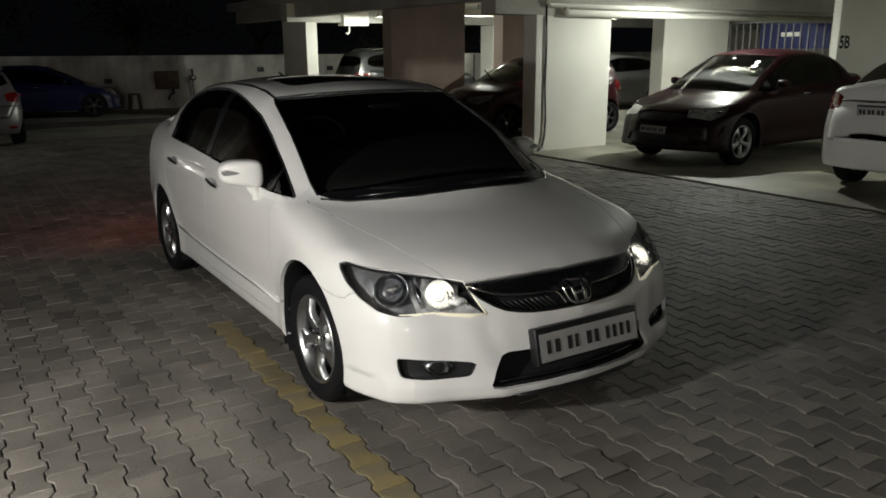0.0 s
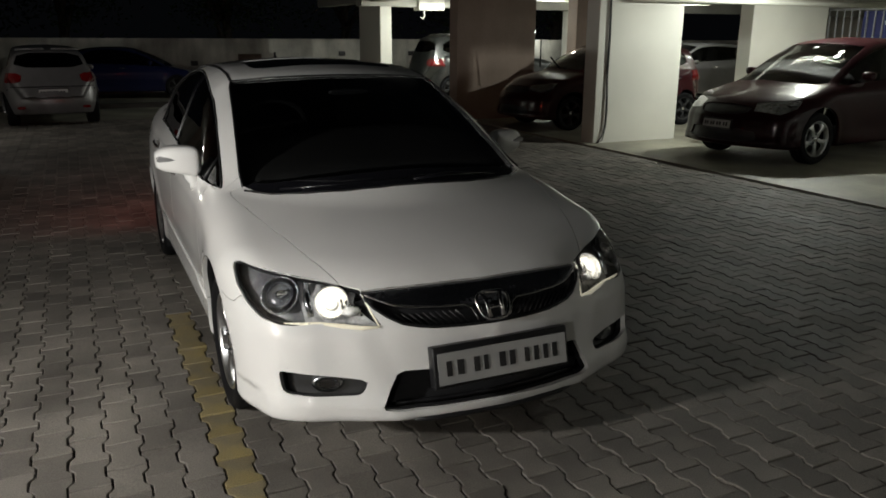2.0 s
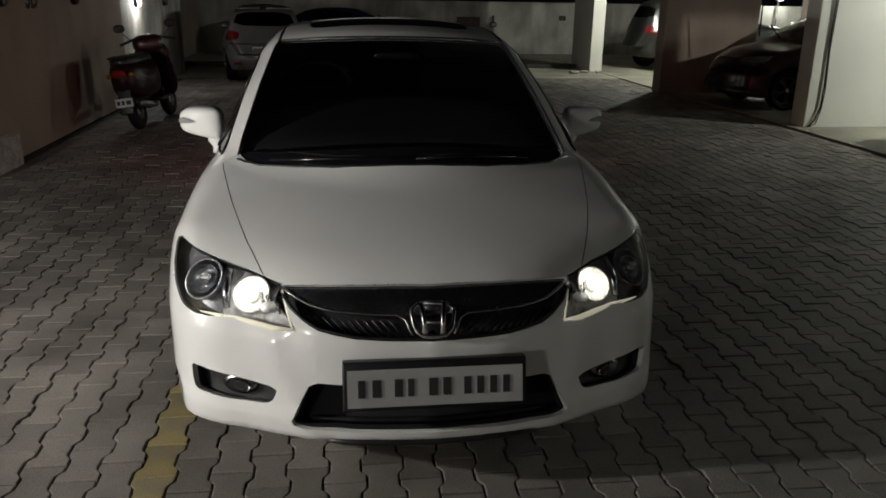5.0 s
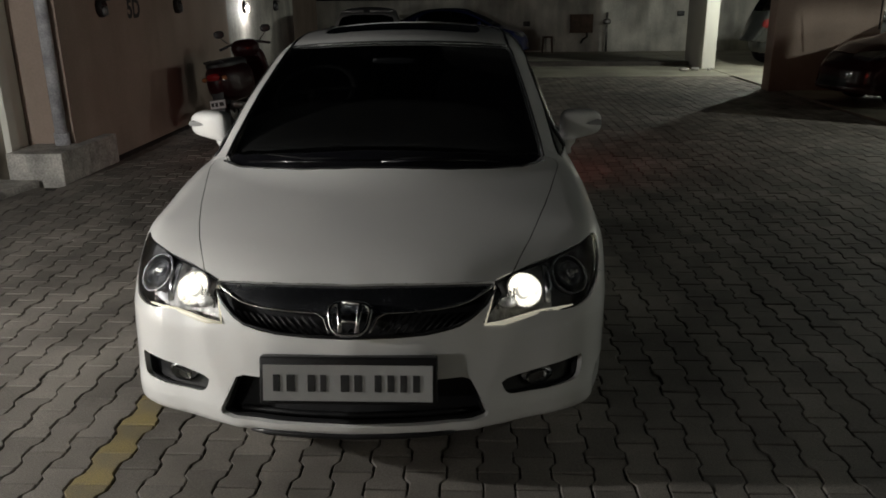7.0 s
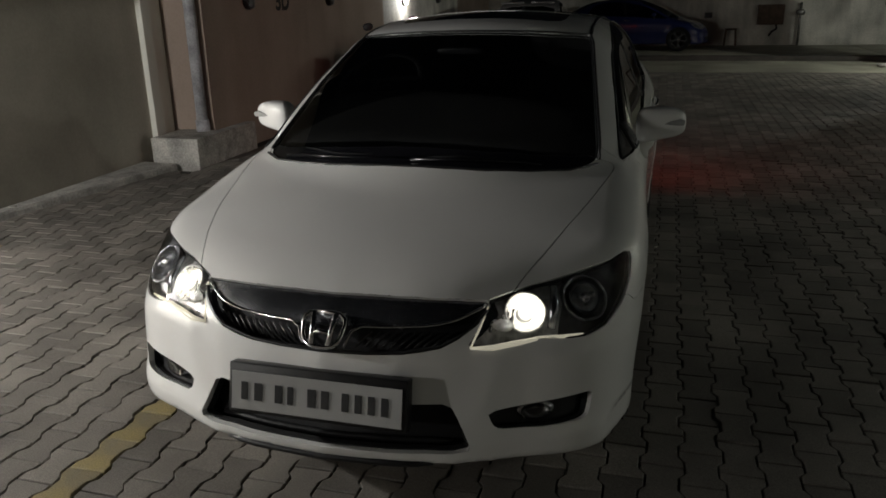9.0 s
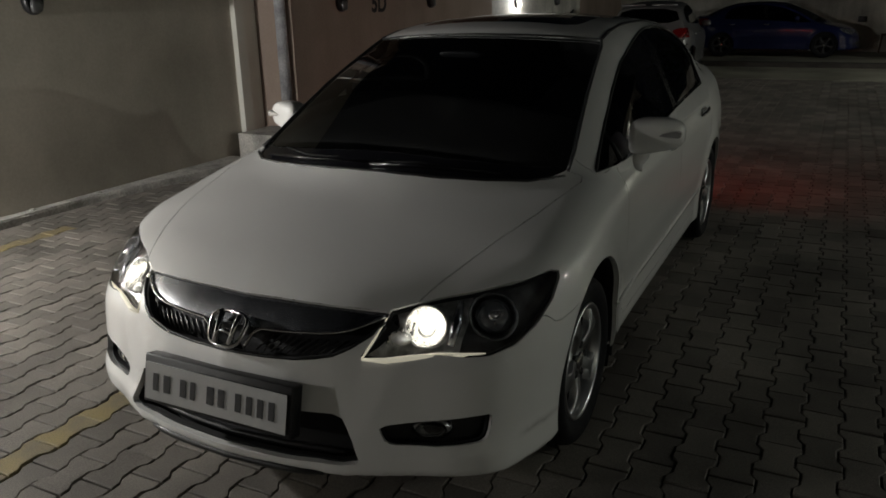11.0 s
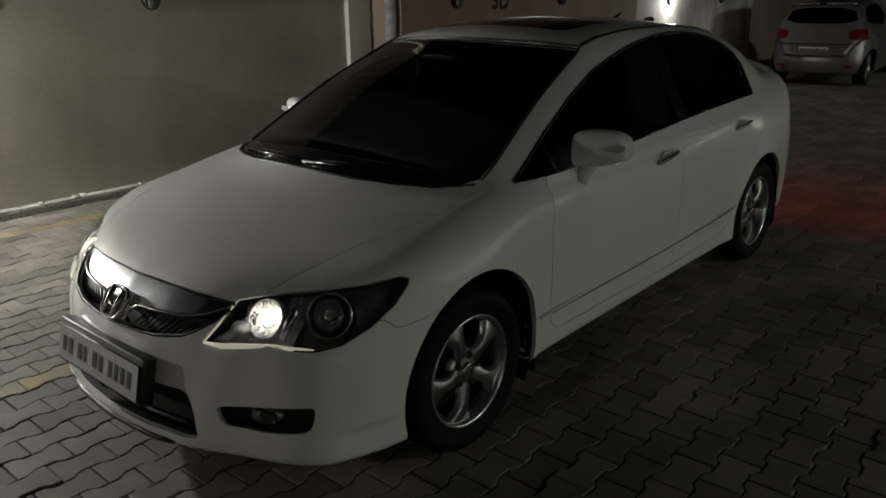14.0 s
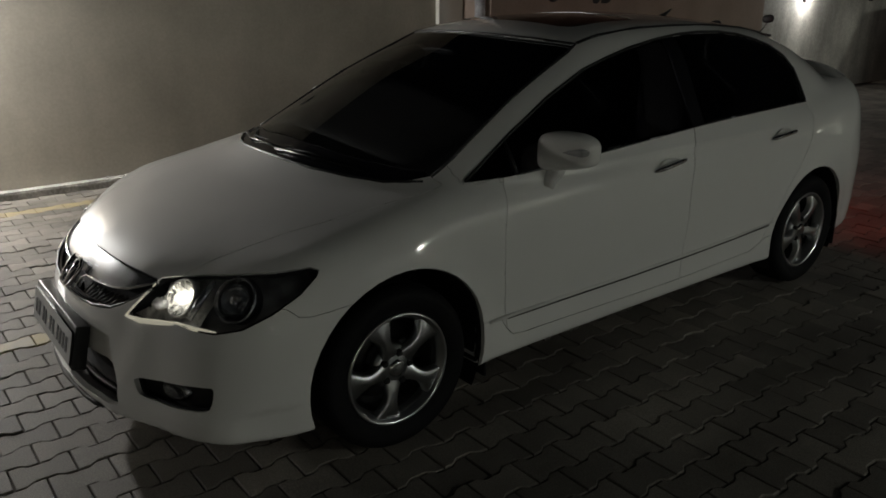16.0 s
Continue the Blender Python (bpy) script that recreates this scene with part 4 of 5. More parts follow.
    fog = part("fog_lamp", moved(join(bowl(0.034, 0.03), moved(lathe([(0.033, 0.0), (0.042, 0.004), (0.046, 0.02), (0.046, 0.05)], 28), pose(0, 0, 0, 0, 0, 90))), Matrix.Translation((side * 0.618, -0.700, 0.350)) @ pose(0, 0, 0, 0, 0, side * 22) @ Matrix.Diagonal((1.35, 1, 0.82, 1))), M["dark_chrome"], saloon, "unlit fog lamp")
    part("fog_glass", moved(pebble((0, 0, 0), (0.034, 0.010, 0.034), 1.0, 20), Matrix.Translation((side * 0.618, -0.703, 0.350)) @ pose(0, 0, 0, 0, 0, side * 22) @ Matrix.Diagonal((1.35, 1, 0.82, 1))), M["clear"], fog)
    # door mirror
    shell_bm = bmesh.new()
    bmesh.ops.create_uvsphere(shell_bm, u_segments=32, v_segments=18, radius=1)
    for v in shell_bm.verts:
        a, b, c = (math.copysign(abs(t) ** 0.48, t) for t in v.co)
        high, low = 1.060 - 0.020 * max(0, a) ** 2, 0.922 + 0.018 * a
        v.co = Vector((side * (0.920 + 0.104 * a), 0.745 + (0.072 if b < 0 else 0.045) * b * (1 - 0.25 * max(0, a)) + 0.03 * a, (high + low) / 2 + (high - low) / 2 * c))
    if side < 0:
        bmesh.ops.reverse_faces(shell_bm, faces=shell_bm.faces[:])
    mirror = part("door_mirror", shell_bm, M["paint"], saloon)
    part("mirror_glass", moved(pebble((0, 0, 0), (0.078, 0.004, 0.05), 0.6, 20), pose(side * 0.924, 0.792, 0.998)), M["reflector"], mirror)
    part("mirror_stalk", tube([(side * 0.872, 0.735, 0.945), (side * 0.862, 0.728, 0.905), (side * 0.848, 0.715, 0.875), on_side(0.70, 0.848, side, -0.005)], [0.034, 0.033, 0.026, 0.022], 14), M["paint"], mirror)
    lamp_bm = slab_of([(0.909, 0.992), (1.001, 1.015), (1.019, 1.006), (1.015, 0.986)], "y", 0.680, 0.725, 0.003)
    for v in lamp_bm.verts:
        v.co.y += 0.30 * max(0, v.co.x - 0.969)
        v.co.x *= side
    if side < 0:
        bmesh.ops.reverse_faces(lamp_bm, faces=lamp_bm.faces[:])
    part("mirror_signal", lamp_bm, M["signal"], mirror, "clear turn signal", False)
    # side lines
    part("side_moulding", tube([on_side(y, z, side, 0.001) for y, z in ((0.40, 0.378), (0.8, 0.377), (1.2, 0.378), (1.6, 0.385), (2.0, 0.398), (2.34, 0.418))], [0.0075, 0.0075, 0.0075, 0.0075, 0.0075, 0.003], 8), M["paint"], saloon)
    # solid black bar in place of the shaded gap below the moulding
    part("moulding_gap", tube([on_side(y, z - 0.011, side, 0.0015) for y, z in ((0.50, 0.378), (0.8, 0.377), (1.2, 0.378), (1.6, 0.385), (2.0, 0.398), (2.30, 0.416))], 0.0048, 6), M["black"], saloon)
    part("belt_strip", tube([on_side(y, z, side, 0.002) for y, z in ((0.56, 0.909), (0.66, 0.914), (1.147, 0.943), (1.674, 0.972), (2.005, 0.984), (2.655, 0.998))], 0.0045, 8), M["dark_chrome"], saloon)
    frame_line = [(0.352, 0.906), (0.441, 0.952), (0.609, 1.05), (0.823, 1.157), (1.05, 1.248), (1.20, 1.288), (1.367, 1.321), (1.55, 1.346), (1.734, 1.362), (1.90, 1.367), (2.071, 1.363), (2.22, 1.348), (2.347, 1.32), (2.46, 1.286), (2.55, 1.235), (2.615, 1.165), (2.652, 1.08), (2.662, 1.004)]
    part("window_seal", tube([on_side(y, z, side, 0.0) for y, z in frame_line], 0.0065, 8), M["black"], saloon)
    part("quarter_divider", tube([on_side(0.565, z, side, -0.002) for z in (0.912, 0.96, 1.02)], 0.008, 8), M["black"], saloon)
    part("roof_moulding", tube([on_top(side * x, y, -0.001) for x, y in ((0.572, 1.12), (0.566, 1.25), (0.562, 1.5), (0.555, 1.8), (0.548, 2.1), (0.545, 2.35), (0.55, 2.52))], 0.0085, 8), M["black"], saloon)
    # wheel housings and flaps
    for y, r in ((0.006, 0.3662), (2.70, 0.3532)):
        bm = bmesh.new()
        arc = [(y + r * math.cos(a), 0.308 + r * math.sin(a)) for a in np.linspace(-0.5, math.pi + 0.5, 22)]
        rows = [[bm.verts.new((side * x, a, b)) for a, b in arc] for x in (0.50, 0.862)]
        for k in range(len(arc) - 1):
            bm.faces.new((rows[0][k], rows[0][k + 1], rows[1][k + 1], rows[1][k]))
        bm.faces.new(rows[0])
        part("wheel_housing", bm, M["matt_black"], saloon)
    for y, lo in ((0.395, 0.15), (3.06, 0.15)):
        part("mud_flap", box(min(side * 0.68, side * 0.862), max(side * 0.68, side * 0.862), y - 0.006, y + 0.006, lo, 0.36, 0.004), M["black"], saloon)
# glass edge, wipers, roof fittings
part("cowl_seal", tube([on_top(x, y, 0.0) for x, y in ((-0.70, 0.225), (-0.60, 0.124), (-0.46, 0.052), (-0.30, -0.004), (-0.15, -0.028), (0, -0.036), (0.15, -0.028), (0.30, -0.004), (0.46, 0.052), (0.60, 0.124), (0.70, 0.225))], 0.006, 8), M["black"], saloon)
for side in (-1, 1):
    part("screen_seal", tube([on_top(side * x, y, 0.0) for x, y in ((0.70, 0.262), (0.692, 0.36), (0.667, 0.52), (0.640, 0.70), (0.614, 0.88), (0.590, 1.05), (0.572, 1.11))], 0.006, 8), M["black"], saloon)
part("screen_seal", tube([on_top(x, y, 0.0) for x, y in ((-0.57, 1.11), (-0.40, 1.046), (-0.2, 0.996), (0, 0.980), (0.2, 0.996), (0.40, 1.046), (0.57, 1.11))], 0.005, 8), M["black"], saloon)
for a, m, b in (((-0.56, 0.132), (-0.30, 0.034), (0.10, 0.008)), ((0.02, -0.006), (0.20, 0.018), (0.44, 0.085))):
    arm = [on_top(*a, 0.004), on_top(*m, 0.007), on_top(*b, 0.006)]
    w = part("wiper", tube(arm, [0.008, 0.006, 0.004], 8), M["cowl"], saloon, "black wiper arm")
    part("wiper_blade", tube([on_top(a[0] * 0.7 + m[0] * 0.3, a[1] + 0.018, 0.003), on_top(m[0], m[1] + 0.02, 0.004), on_top(b[0] + 0.06, b[1] + 0.02, 0.003)], [0.003, 0.005, 0.003], 8), M["rubber"], w)
part("antenna", tube([on_top(0.0, 2.42, -0.005), on_top(0.0, 2.45, 0.02), on_top(0.0, 2.50, 0.055)], [0.022, 0.012, 0.004], 10), M["black"], saloon, "short black roof antenna")
wing = bmesh.new()
rows = []
for x in np.linspace(-0.66, 0.66, 21):
    lift = 0.045 * (1 - (abs(x) / 0.66) ** 4)
    y = 3.46 - 0.16 * (x / 0.66) ** 2
    base = on_top(x, y - 0.05).z
    rows.append([wing.verts.new(q) for q in ((x, y - 0.12, base + 0.004), (x, y - 0.02, base + lift + 0.006), (x, y + 0.03, base + lift + 0.004), (x, y + 0.03, base + lift - 0.012), (x, y - 0.02, base - 0.004))])
for a, b in zip(rows, rows[1:]):
    for i in range(5):
        wing.faces.new((a[i], a[(i + 1) % 5], b[(i + 1) % 5], b[i]))
bmesh.ops.recalc_face_normals(wing, faces=wing.faces[:])
part("boot_spoiler", wing, M["paint"], saloon)
# cabin
part("dashboard", pebble((0, 0.52, 0.86), (0.70, 0.32, 0.10), 0.5), M["leather"], saloon)
for x in (-0.38, 0.38):
    s = part("seat", pebble((x, 1.42, 0.62), (0.25, 0.28, 0.10), 0.5), M["leather"], saloon)
    part("backrest", moved(pebble((0, 0, 0.30), (0.24, 0.07, 0.32), 0.55), pose(x, 1.70, 0.68, -14)), M["leather"], s)
    part("headrest", pebble((x, 1.83, 1.26), (0.13, 0.05, 0.09), 0.6), M["leather"], s)
part("rear_seat", join(pebble((0, 2.35, 0.60), (0.62, 0.28, 0.10), 0.5), moved(pebble((0, 0, 0.30), (0.62, 0.08, 0.32), 0.5), pose(0, 2.62, 0.62, -16))), M["leather"], saloon)
wheel_rim = [(0.185 * math.cos(a), 0, 0.185 * math.sin(a)) for a in np.linspace(0, 2 * math.pi, 29)]
part("steering_wheel", moved(join(tube(wheel_rim, 0.015, 8), tube([(-0.18, 0, 0), (0.18, 0, 0)], 0.018, 8), tube([(0, 0, -0.18), (0, 0, 0)], 0.018, 8)), pose(-0.38, 0.98, 0.93, -24)), M["leather"], saloon)
part("rear_view_mirror", pebble((0, 0.86, 1.24), (0.11, 0.015, 0.032), 0.6, 16), M["black"], saloon)
part("parcel_shelf", box(-0.6, 0.6, 2.70, 3.10, 0.98, 1.0, 0.005), M["leather"], saloon)
for y in (0.0, 2.70):
    for side in (-1, 1):
        wheel(saloon, side * 0.868, y, 0.302, 0.302, side, spin=-13 if side > 0 and y < 1 else 0)

# ---- parked cars ----
def profile_of(base, **changes):
    c = dict(base)
    c.update(changes)
    return c


SALOON = profile_of(CIVIC, swell=0.02, fold=0.0)
HATCH = profile_of(
    CIVIC, swell=0.02, fold=0.0,
    plan=[(-0.95, 0.90), (0.0, 0.925), (1.4, 0.925), (2.6, 0.925), (3.1, 0.90), (3.5, 0.86)],
    tail=[(0.10, 3.10), (0.25, 3.24), (0.45, 3.30), (0.62, 3.28), (0.85, 3.20), (1.05, 3.12), (1.3, 2.98), (1.5, 2.90)],
    deck=[(-0.95, 0.66), (-0.77, 0.74), (-0.47, 0.86), (-0.1, 0.95), (0.3, 1.02), (1.5, 1.04), (2.4, 1.07), (3.4, 1.09)],
    roof=[(-0.95, 0.40), (-0.3, 0.80), (0.1, 1.02), (0.5, 1.24), (0.85, 1.38), (1.2, 1.47), (1.7, 1.50), (2.4, 1.475), (2.85, 1.43), (2.98, 1.40), (3.15, 1.10), (3.3, 0.8), (3.6, 0.3)],
    belt=[(-0.2, 0.72), (0.35, 0.84), (1.4, 0.885), (2.4, 0.87), (3.0, 0.80), (3.3, 0.72)],
    lean=[(0.0, 0.25), (0.5, 0.40), (1.5, 0.46), (2.6, 0.42), (3.2, 0.36)], bow=[(-0.2, 0.15), (1.0, 0.12), (1.6, 0.0), (3.2, -0.05)], size=(1.0, -1.0, 3.5, 1.6),
)
SUV = profile_of(
    HATCH,
    deck=[(-0.95, 0.80), (-0.77, 0.93), (-0.47, 1.02), (-0.1, 1.08), (0.3, 1.12), (1.5, 1.14), (3.4, 1.16)],
    roof=[(-0.95, 0.40), (-0.2, 0.85), (0.3, 1.15), (0.7, 1.42), (1.0, 1.58), (1.4, 1.66), (2.2, 1.67), (2.9, 1.62), (3.05, 1.56), (3.25, 1.20), (3.4, 0.8), (3.7, 0.3)],
    section=[(0.10, -0.06), (0.25, -0.02), (0.7, 0.0), (0.95, -0.02), (1.1, -0.06), (1.3, -0.16), (1.7, -0.4)],
    nose=[(0.10, -0.80), (0.25, -0.90), (0.45, -0.91), (0.65, -0.89), (0.85, -0.84), (0.95, -0.77), (1.05, -0.62), (1.6, 0.1)], under=[(-0.95, 0.26), (3.7, 0.30)], size=(1.0, -1.0, 3.5, 1.75),
)
saloon_glass = dict(screen=windscreen, side=windows, back=[(-0.1, 2.52), (0.56, 2.46), (0.66, 3.06), (0.5, 3.12), (-0.1, 3.15)])
hatch_glass = dict(
    screen=[(-0.1, 0.12), (0.30, 0.16), (0.60, 0.30), (0.70, 0.42), (0.62, 0.95), (0.57, 1.13), (0.3, 1.06), (-0.1, 1.02)],
    side=rounded([(0.42, 1.00), (0.80, 1.22), (1.15, 1.36), (1.6, 1.41), (2.3, 1.39), (2.75, 1.31), (2.80, 1.10), (2.2, 1.05)], 1), back=None,
)
suv_glass = dict(
    screen=[(-0.1, 0.24), (0.30, 0.28), (0.60, 0.40), (0.70, 0.50), (0.62, 0.95), (0.57, 1.13), (0.3, 1.06), (-0.1, 1.02)],
    side=rounded([(0.50, 1.13), (0.80, 1.38), (1.15, 1.52), (1.6, 1.57), (2.3, 1.55), (2.85, 1.46), (2.90, 1.22), (2.2, 1.16)], 1), back=None,
)


def car_kit(c, panes, lamp_z, tail_z, back_z):
    """The cut skin of one body style."""
    rear_y = c["size"][2]
    cuts = dict(
        front_arch=(circle(0.0, 0.312, 0.36, 28), SIDE, lambda x, y, z: x > 0.55 and -0.6 < y < 0.6),
        rear_arch=(circle(2.70, 0.305, 0.35, 28), SIDE, lambda x, y, z: x > 0.55 and 2.1 < y < 3.3),
        grille=(rounded([(-0.1, lamp_z + 0.01), (0.42, lamp_z - 0.005), (0.36, lamp_z - 0.10), (-0.1, lamp_z - 0.12)], 1), FRONT, lambda x, y, z: y < -0.4),
        headlight=([(-0.20, lamp_z - 0.06), (-0.16, lamp_z + 0.03), (0.18, lamp_z + 0.06), (0.36, lamp_z + 0.075), (0.30, lamp_z - 0.02), (0.10, lamp_z - 0.09)], CORNER, lambda x, y, z: y < -0.1 and x > 0.25 and z > 0.4),
        intake=(rounded([(-0.5, 0.42), (0.50, 0.42), (0.56, 0.27), (-0.5, 0.26)], 1), FRONT, lambda x, y, z: y < -0.45 and z < 0.5),
        windscreen=(panes["screen"], TOP, lambda x, y, z: z > 0.85 and y < 1.35),
        side_window=(panes["side"], SIDE, lambda x, y, z: x > 0.4 and z > 0.8),
        tail_lamp=(rounded([(0.52, tail_z + 0.09), (0.99, tail_z + 0.11), (0.99, tail_z - 0.09), (0.56, tail_z - 0.08)], 1), FRONT, lambda x, y, z: y > rear_y - 0.62 and z > 0.5),
    )
    if panes["back"]:
        cuts["rear_screen"] = (panes["back"], TOP, lambda x, y, z: z > 1.05 and y > 2.2)
    else:
        cuts["rear_screen"] = (rounded([(-0.5, back_z + 0.27), (0.55, back_z + 0.26), (0.66, back_z), (-0.5, back_z - 0.01)], 1), FRONT, lambda x, y, z: y > 2.6 and z > 0.9)
    return car_skin(c, 0.045, cuts)


KITS = dict(saloon=car_kit(SALOON, saloon_glass, 0.68, 0.92, 0), hatch=car_kit(HATCH, hatch_glass, 0.74, 0.90, 1.10), suv=car_kit(SUV, suv_glass, 0.90, 0.95, 1.22))


def parked_car(name, label, style, paint, at, stretch, rim="alloy", group="parked cars"):
    """A parked car of one body style; stretch: its width, length and height against the style's."""
    p, nor, g = KITS[style]
    st = np.array(stretch)
    p = p * st
    nor = nor / st
    nor = nor / np.linalg.norm(nor, axis=1, keepdims=True)
    car = thing(name, label, "car", at, group)
    panel("body", p, nor, g["body"], M[paint], car, depth=0.04)
    panel("inner_shell", p, nor, g["body"] + g["grille"] + g["intake"] + g["headlight"] + g["tail_lamp"], M["matt_black"], car, lift=-0.03, depth=0.0, gap=-0.01)
    panel("grille", p, nor, g["grille"], M["black"], car, lift=-0.015)
    panel("lower_grille", p, nor, g["intake"], M["black"], car, lift=-0.02)
    panel("windscreen", p, nor, g["windscreen"], M["cabin_glass"], car, lift=-0.004, depth=0.004).visible_shadow = False
    panel("rear_screen", p, nor, g["rear_screen"], M["dark_glass"], car, lift=-0.004, depth=0.004)
    sx, sy, sz = stretch
    grip = 0.866 if style == "saloon" else 0.912
    for side in (-1, 1):
        panel("headlamp", p, nor, g["headlight"], M["lamp_unlit"], car, False, side, lift=-0.002, depth=0.02)
        panel("tail_lamp", p, nor, g["tail_lamp"], M["red_lens"], car, False, side, lift=0.004, depth=0.02)
        panel("side_glass", p, nor, g["side_window"], M["dark_glass"], car, False, side, lift=-0.006, depth=0.01)
        mz = (1.04 if style == "suv" else 0.98) * sz
        part("door_mirror", pebble((side * (grip + 0.08) * sx, 0.74 * sy, mz + 0.03), (0.085, 0.06, 0.055), 0.65, 16), M[paint], car)
        part("mirror_foot", tube([(side * (grip + 0.03) * sx, 0.74 * sy, mz), (side * (grip - 0.03) * sx, 0.73 * sy, mz - 0.05)], [0.022, 0.03], 8), M["black"], car)
        for y in (1.42, 2.35):
            part("door_handle", tube([(side * grip * sx, y * sy, 0.86 * sz), (side * (grip + 0.023) * sx, (y + 0.09) * sy, 0.862 * sz), (side * grip * sx, (y + 0.18) * sy, 0.865 * sz)], 0.013, 6), M["chrome"], car)
        for y in (0.0, 2.70):
            wheel(car, side * 0.86 * sx, y * sy, 0.30 * max(sz, 1), 0.30 * max(sz, 1), side, 5, rim)
    # unseen plate above wheel height, stops lamp light falling through the cabin
    part("floor_pan", box(-0.82 * sx, 0.82 * sx, -0.5 * sy, 3.0 * sy, 0.67 * sz, 0.70 * sz, 0.01), M["matt_black"], car)
    part("dashboard", pebble((0, 0.62 * sy, 0.90 * sz), (0.68 * sx, 0.26, 0.08), 0.5, 16), M["leather"], car)
    for x in (-0.37, 0.37):
        s = part("seat", moved(pebble((0, 0, 0.34), (0.23, 0.09, 0.36), 0.55, 16), pose(x, 1.62 * sy, 0.60 * sz, -12)), M["leather"], car)
        part("headrest", pebble((x, 1.76 * sy, 1.20 * sz), (0.12, 0.05, 0.08), 0.6, 12), M["leather"], s)
    return car


def strip_on(car, name, points, radius, mat, label=""):
    return part(name, tube(points, radius, 8), M[mat], car, label)


maroon = parked_car("saloon_car", "dark maroon saloon parked nose out under the building", "saloon", "maroon", pose(7.14, 4.56, 0.012, 0, 0, -86), (0.975, 1.03, 1.10))
bar = [(x, -0.735 - 0.01 + 0.10 * (x / 0.5) ** 2, 0.715) for x in np.linspace(-0.50, 0.50, 11)]
strip_on(maroon, "grille_bar", bar, 0.022, "chrome", "broad chrome grille bar")
plate(maroon, 0.44, 0.10, pose(0, -0.915, 0.50, -10), [(0.05, 0.11), (0.14, 0.2), (0.27, 0.33), (0.36, 0.42), (0.5, 0.56), (0.6, 0.66), (0.75, 0.8), (0.84, 0.9)], 0.012, 0.05)
for side in (-1, 1):
    strip_on(maroon, "chin_strip", [(side * 0.62, -0.74, 0.30), (side * 0.74, -0.62, 0.34), (side * 0.82, -0.50, 0.42)], 0.014, "chrome")
for x, y, z, r in ((0.02, 0.88, 1.453, 0.030), (0.46, 0.80, 1.398, 0.045), (0.47, 0.71, 1.345, 0.045)):
    part("screen_sticker", moved(lathe([(0, 0.001), (r, 0.001), (r, 0)], 16), pose(x, y, z) @ pose(0, 0, 0, 30) @ pose(0, 0, 0, 0, -90, 0)), M["plate"], maroon, "pale round screen sticker", False)
white_tail = parked_car("saloon_car", "white saloon parked tail out under the building", "saloon", "paint", pose(9.80, 1.38, 0.012, 0, 0, 90), (0.965, 0.97, 1.085))
plate(white_tail, 0.44, 0.11, pose(0, 3.565, 0.92, 6, 0, 180), [(0.05, 0.11), (0.14, 0.2), (0.27, 0.33), (0.36, 0.42), (0.5, 0.56), (0.6, 0.66), (0.75, 0.8), (0.84, 0.9)], 0.010, 0.02)
strip_on(white_tail, "boot_strip", [(x, 3.56 - 0.04 * (x / 0.5) ** 2, 1.03) for x in np.linspace(-0.42, 0.42, 9)], 0.014, "chrome")
red = parked_car("hatchback_car", "dark red hatchback parked nose out in the unlit bay", "hatch", "red_paint", pose(6.45, 8.95, 0.012, 0, 0, -90), (0.93, 0.93, 1.0), rim="barrel")
for a, b in (((-0.30, 0.02, 1.05), (-0.24, -0.02, 1.52)), ((0.30, 0.04, 1.05), (0.16, -0.06, 1.24))):
    strip_on(red, "raised_wiper", [a, b], 0.012, "matt_black", "black wiper lifted off the screen")
suv = parked_car("sport_utility_car", "grey sport utility car parked tail out", "suv", "grey", pose(9.95, 15.7, 0.012, 0, 0, 90), (0.96, 0.95, 0.99), rim="barrel")
for side in (-1, 1):
    strip_on(suv, "roof_rail", [(side * 0.56, 1.20, 1.585), (side * 0.565, 1.28, 1.635), (side * 0.57, 1.9, 1.655), (side * 0.565, 2.5, 1.635), (side * 0.56, 2.60, 1.585)], 0.018, "chrome", "bright roof rail")
hatch = parked_car("hatchback_car", "silver hatchback seen from its dusty tail", "hatch", "silver", pose(-1.92, 15.4, 0.012, 0, 0, 184.5), (0.87, 0.98, 0.93))
plate(hatch, 0.46, 0.11, pose(0, 3.305, 0.60, 4, 0, 180), [(0.05, 0.11), (0.14, 0.2), (0.27, 0.33), (0.36, 0.42), (0.5, 0.56), (0.6, 0.66), (0.75, 0.8), (0.84, 0.9)], 0.012, 0.02)
# black bar stands in for the shade along the tailgate crease
strip_on(hatch, "tail_crease", [(x, 3.275 - 0.05 * (x / 0.7) ** 2, 0.70) for x in np.linspace(-0.66, 0.66, 9)], 0.008, "black")
for side in (-1, 1):
    strip_on(hatch, "tail_spoiler", [(side * 0.06, 2.99, 1.335), (side * 0.5, 2.95, 1.325)], 0.02, "silver", "silver roof-edge spoiler")
    part("rear_reflector", pebble((side * 0.52, 3.20, 0.34), (0.07, 0.015, 0.025), 0.7, 12), M["red_lens"], hatch)
blue = parked_car("saloon_car", "dark blue saloon parked along the far wall", "saloon", "blue", pose(1.14, 19.3, 0.004, 0, 0, 90), (0.93, 0.86, 0.90), rim="barrel")
parked_car("hatchback_car", "silver hatchback parked deep under the building", "hatch", "silver", pose(12.25, 13.2, 0.012, 0, 0, -90), (0.93, 0.95, 0.98))

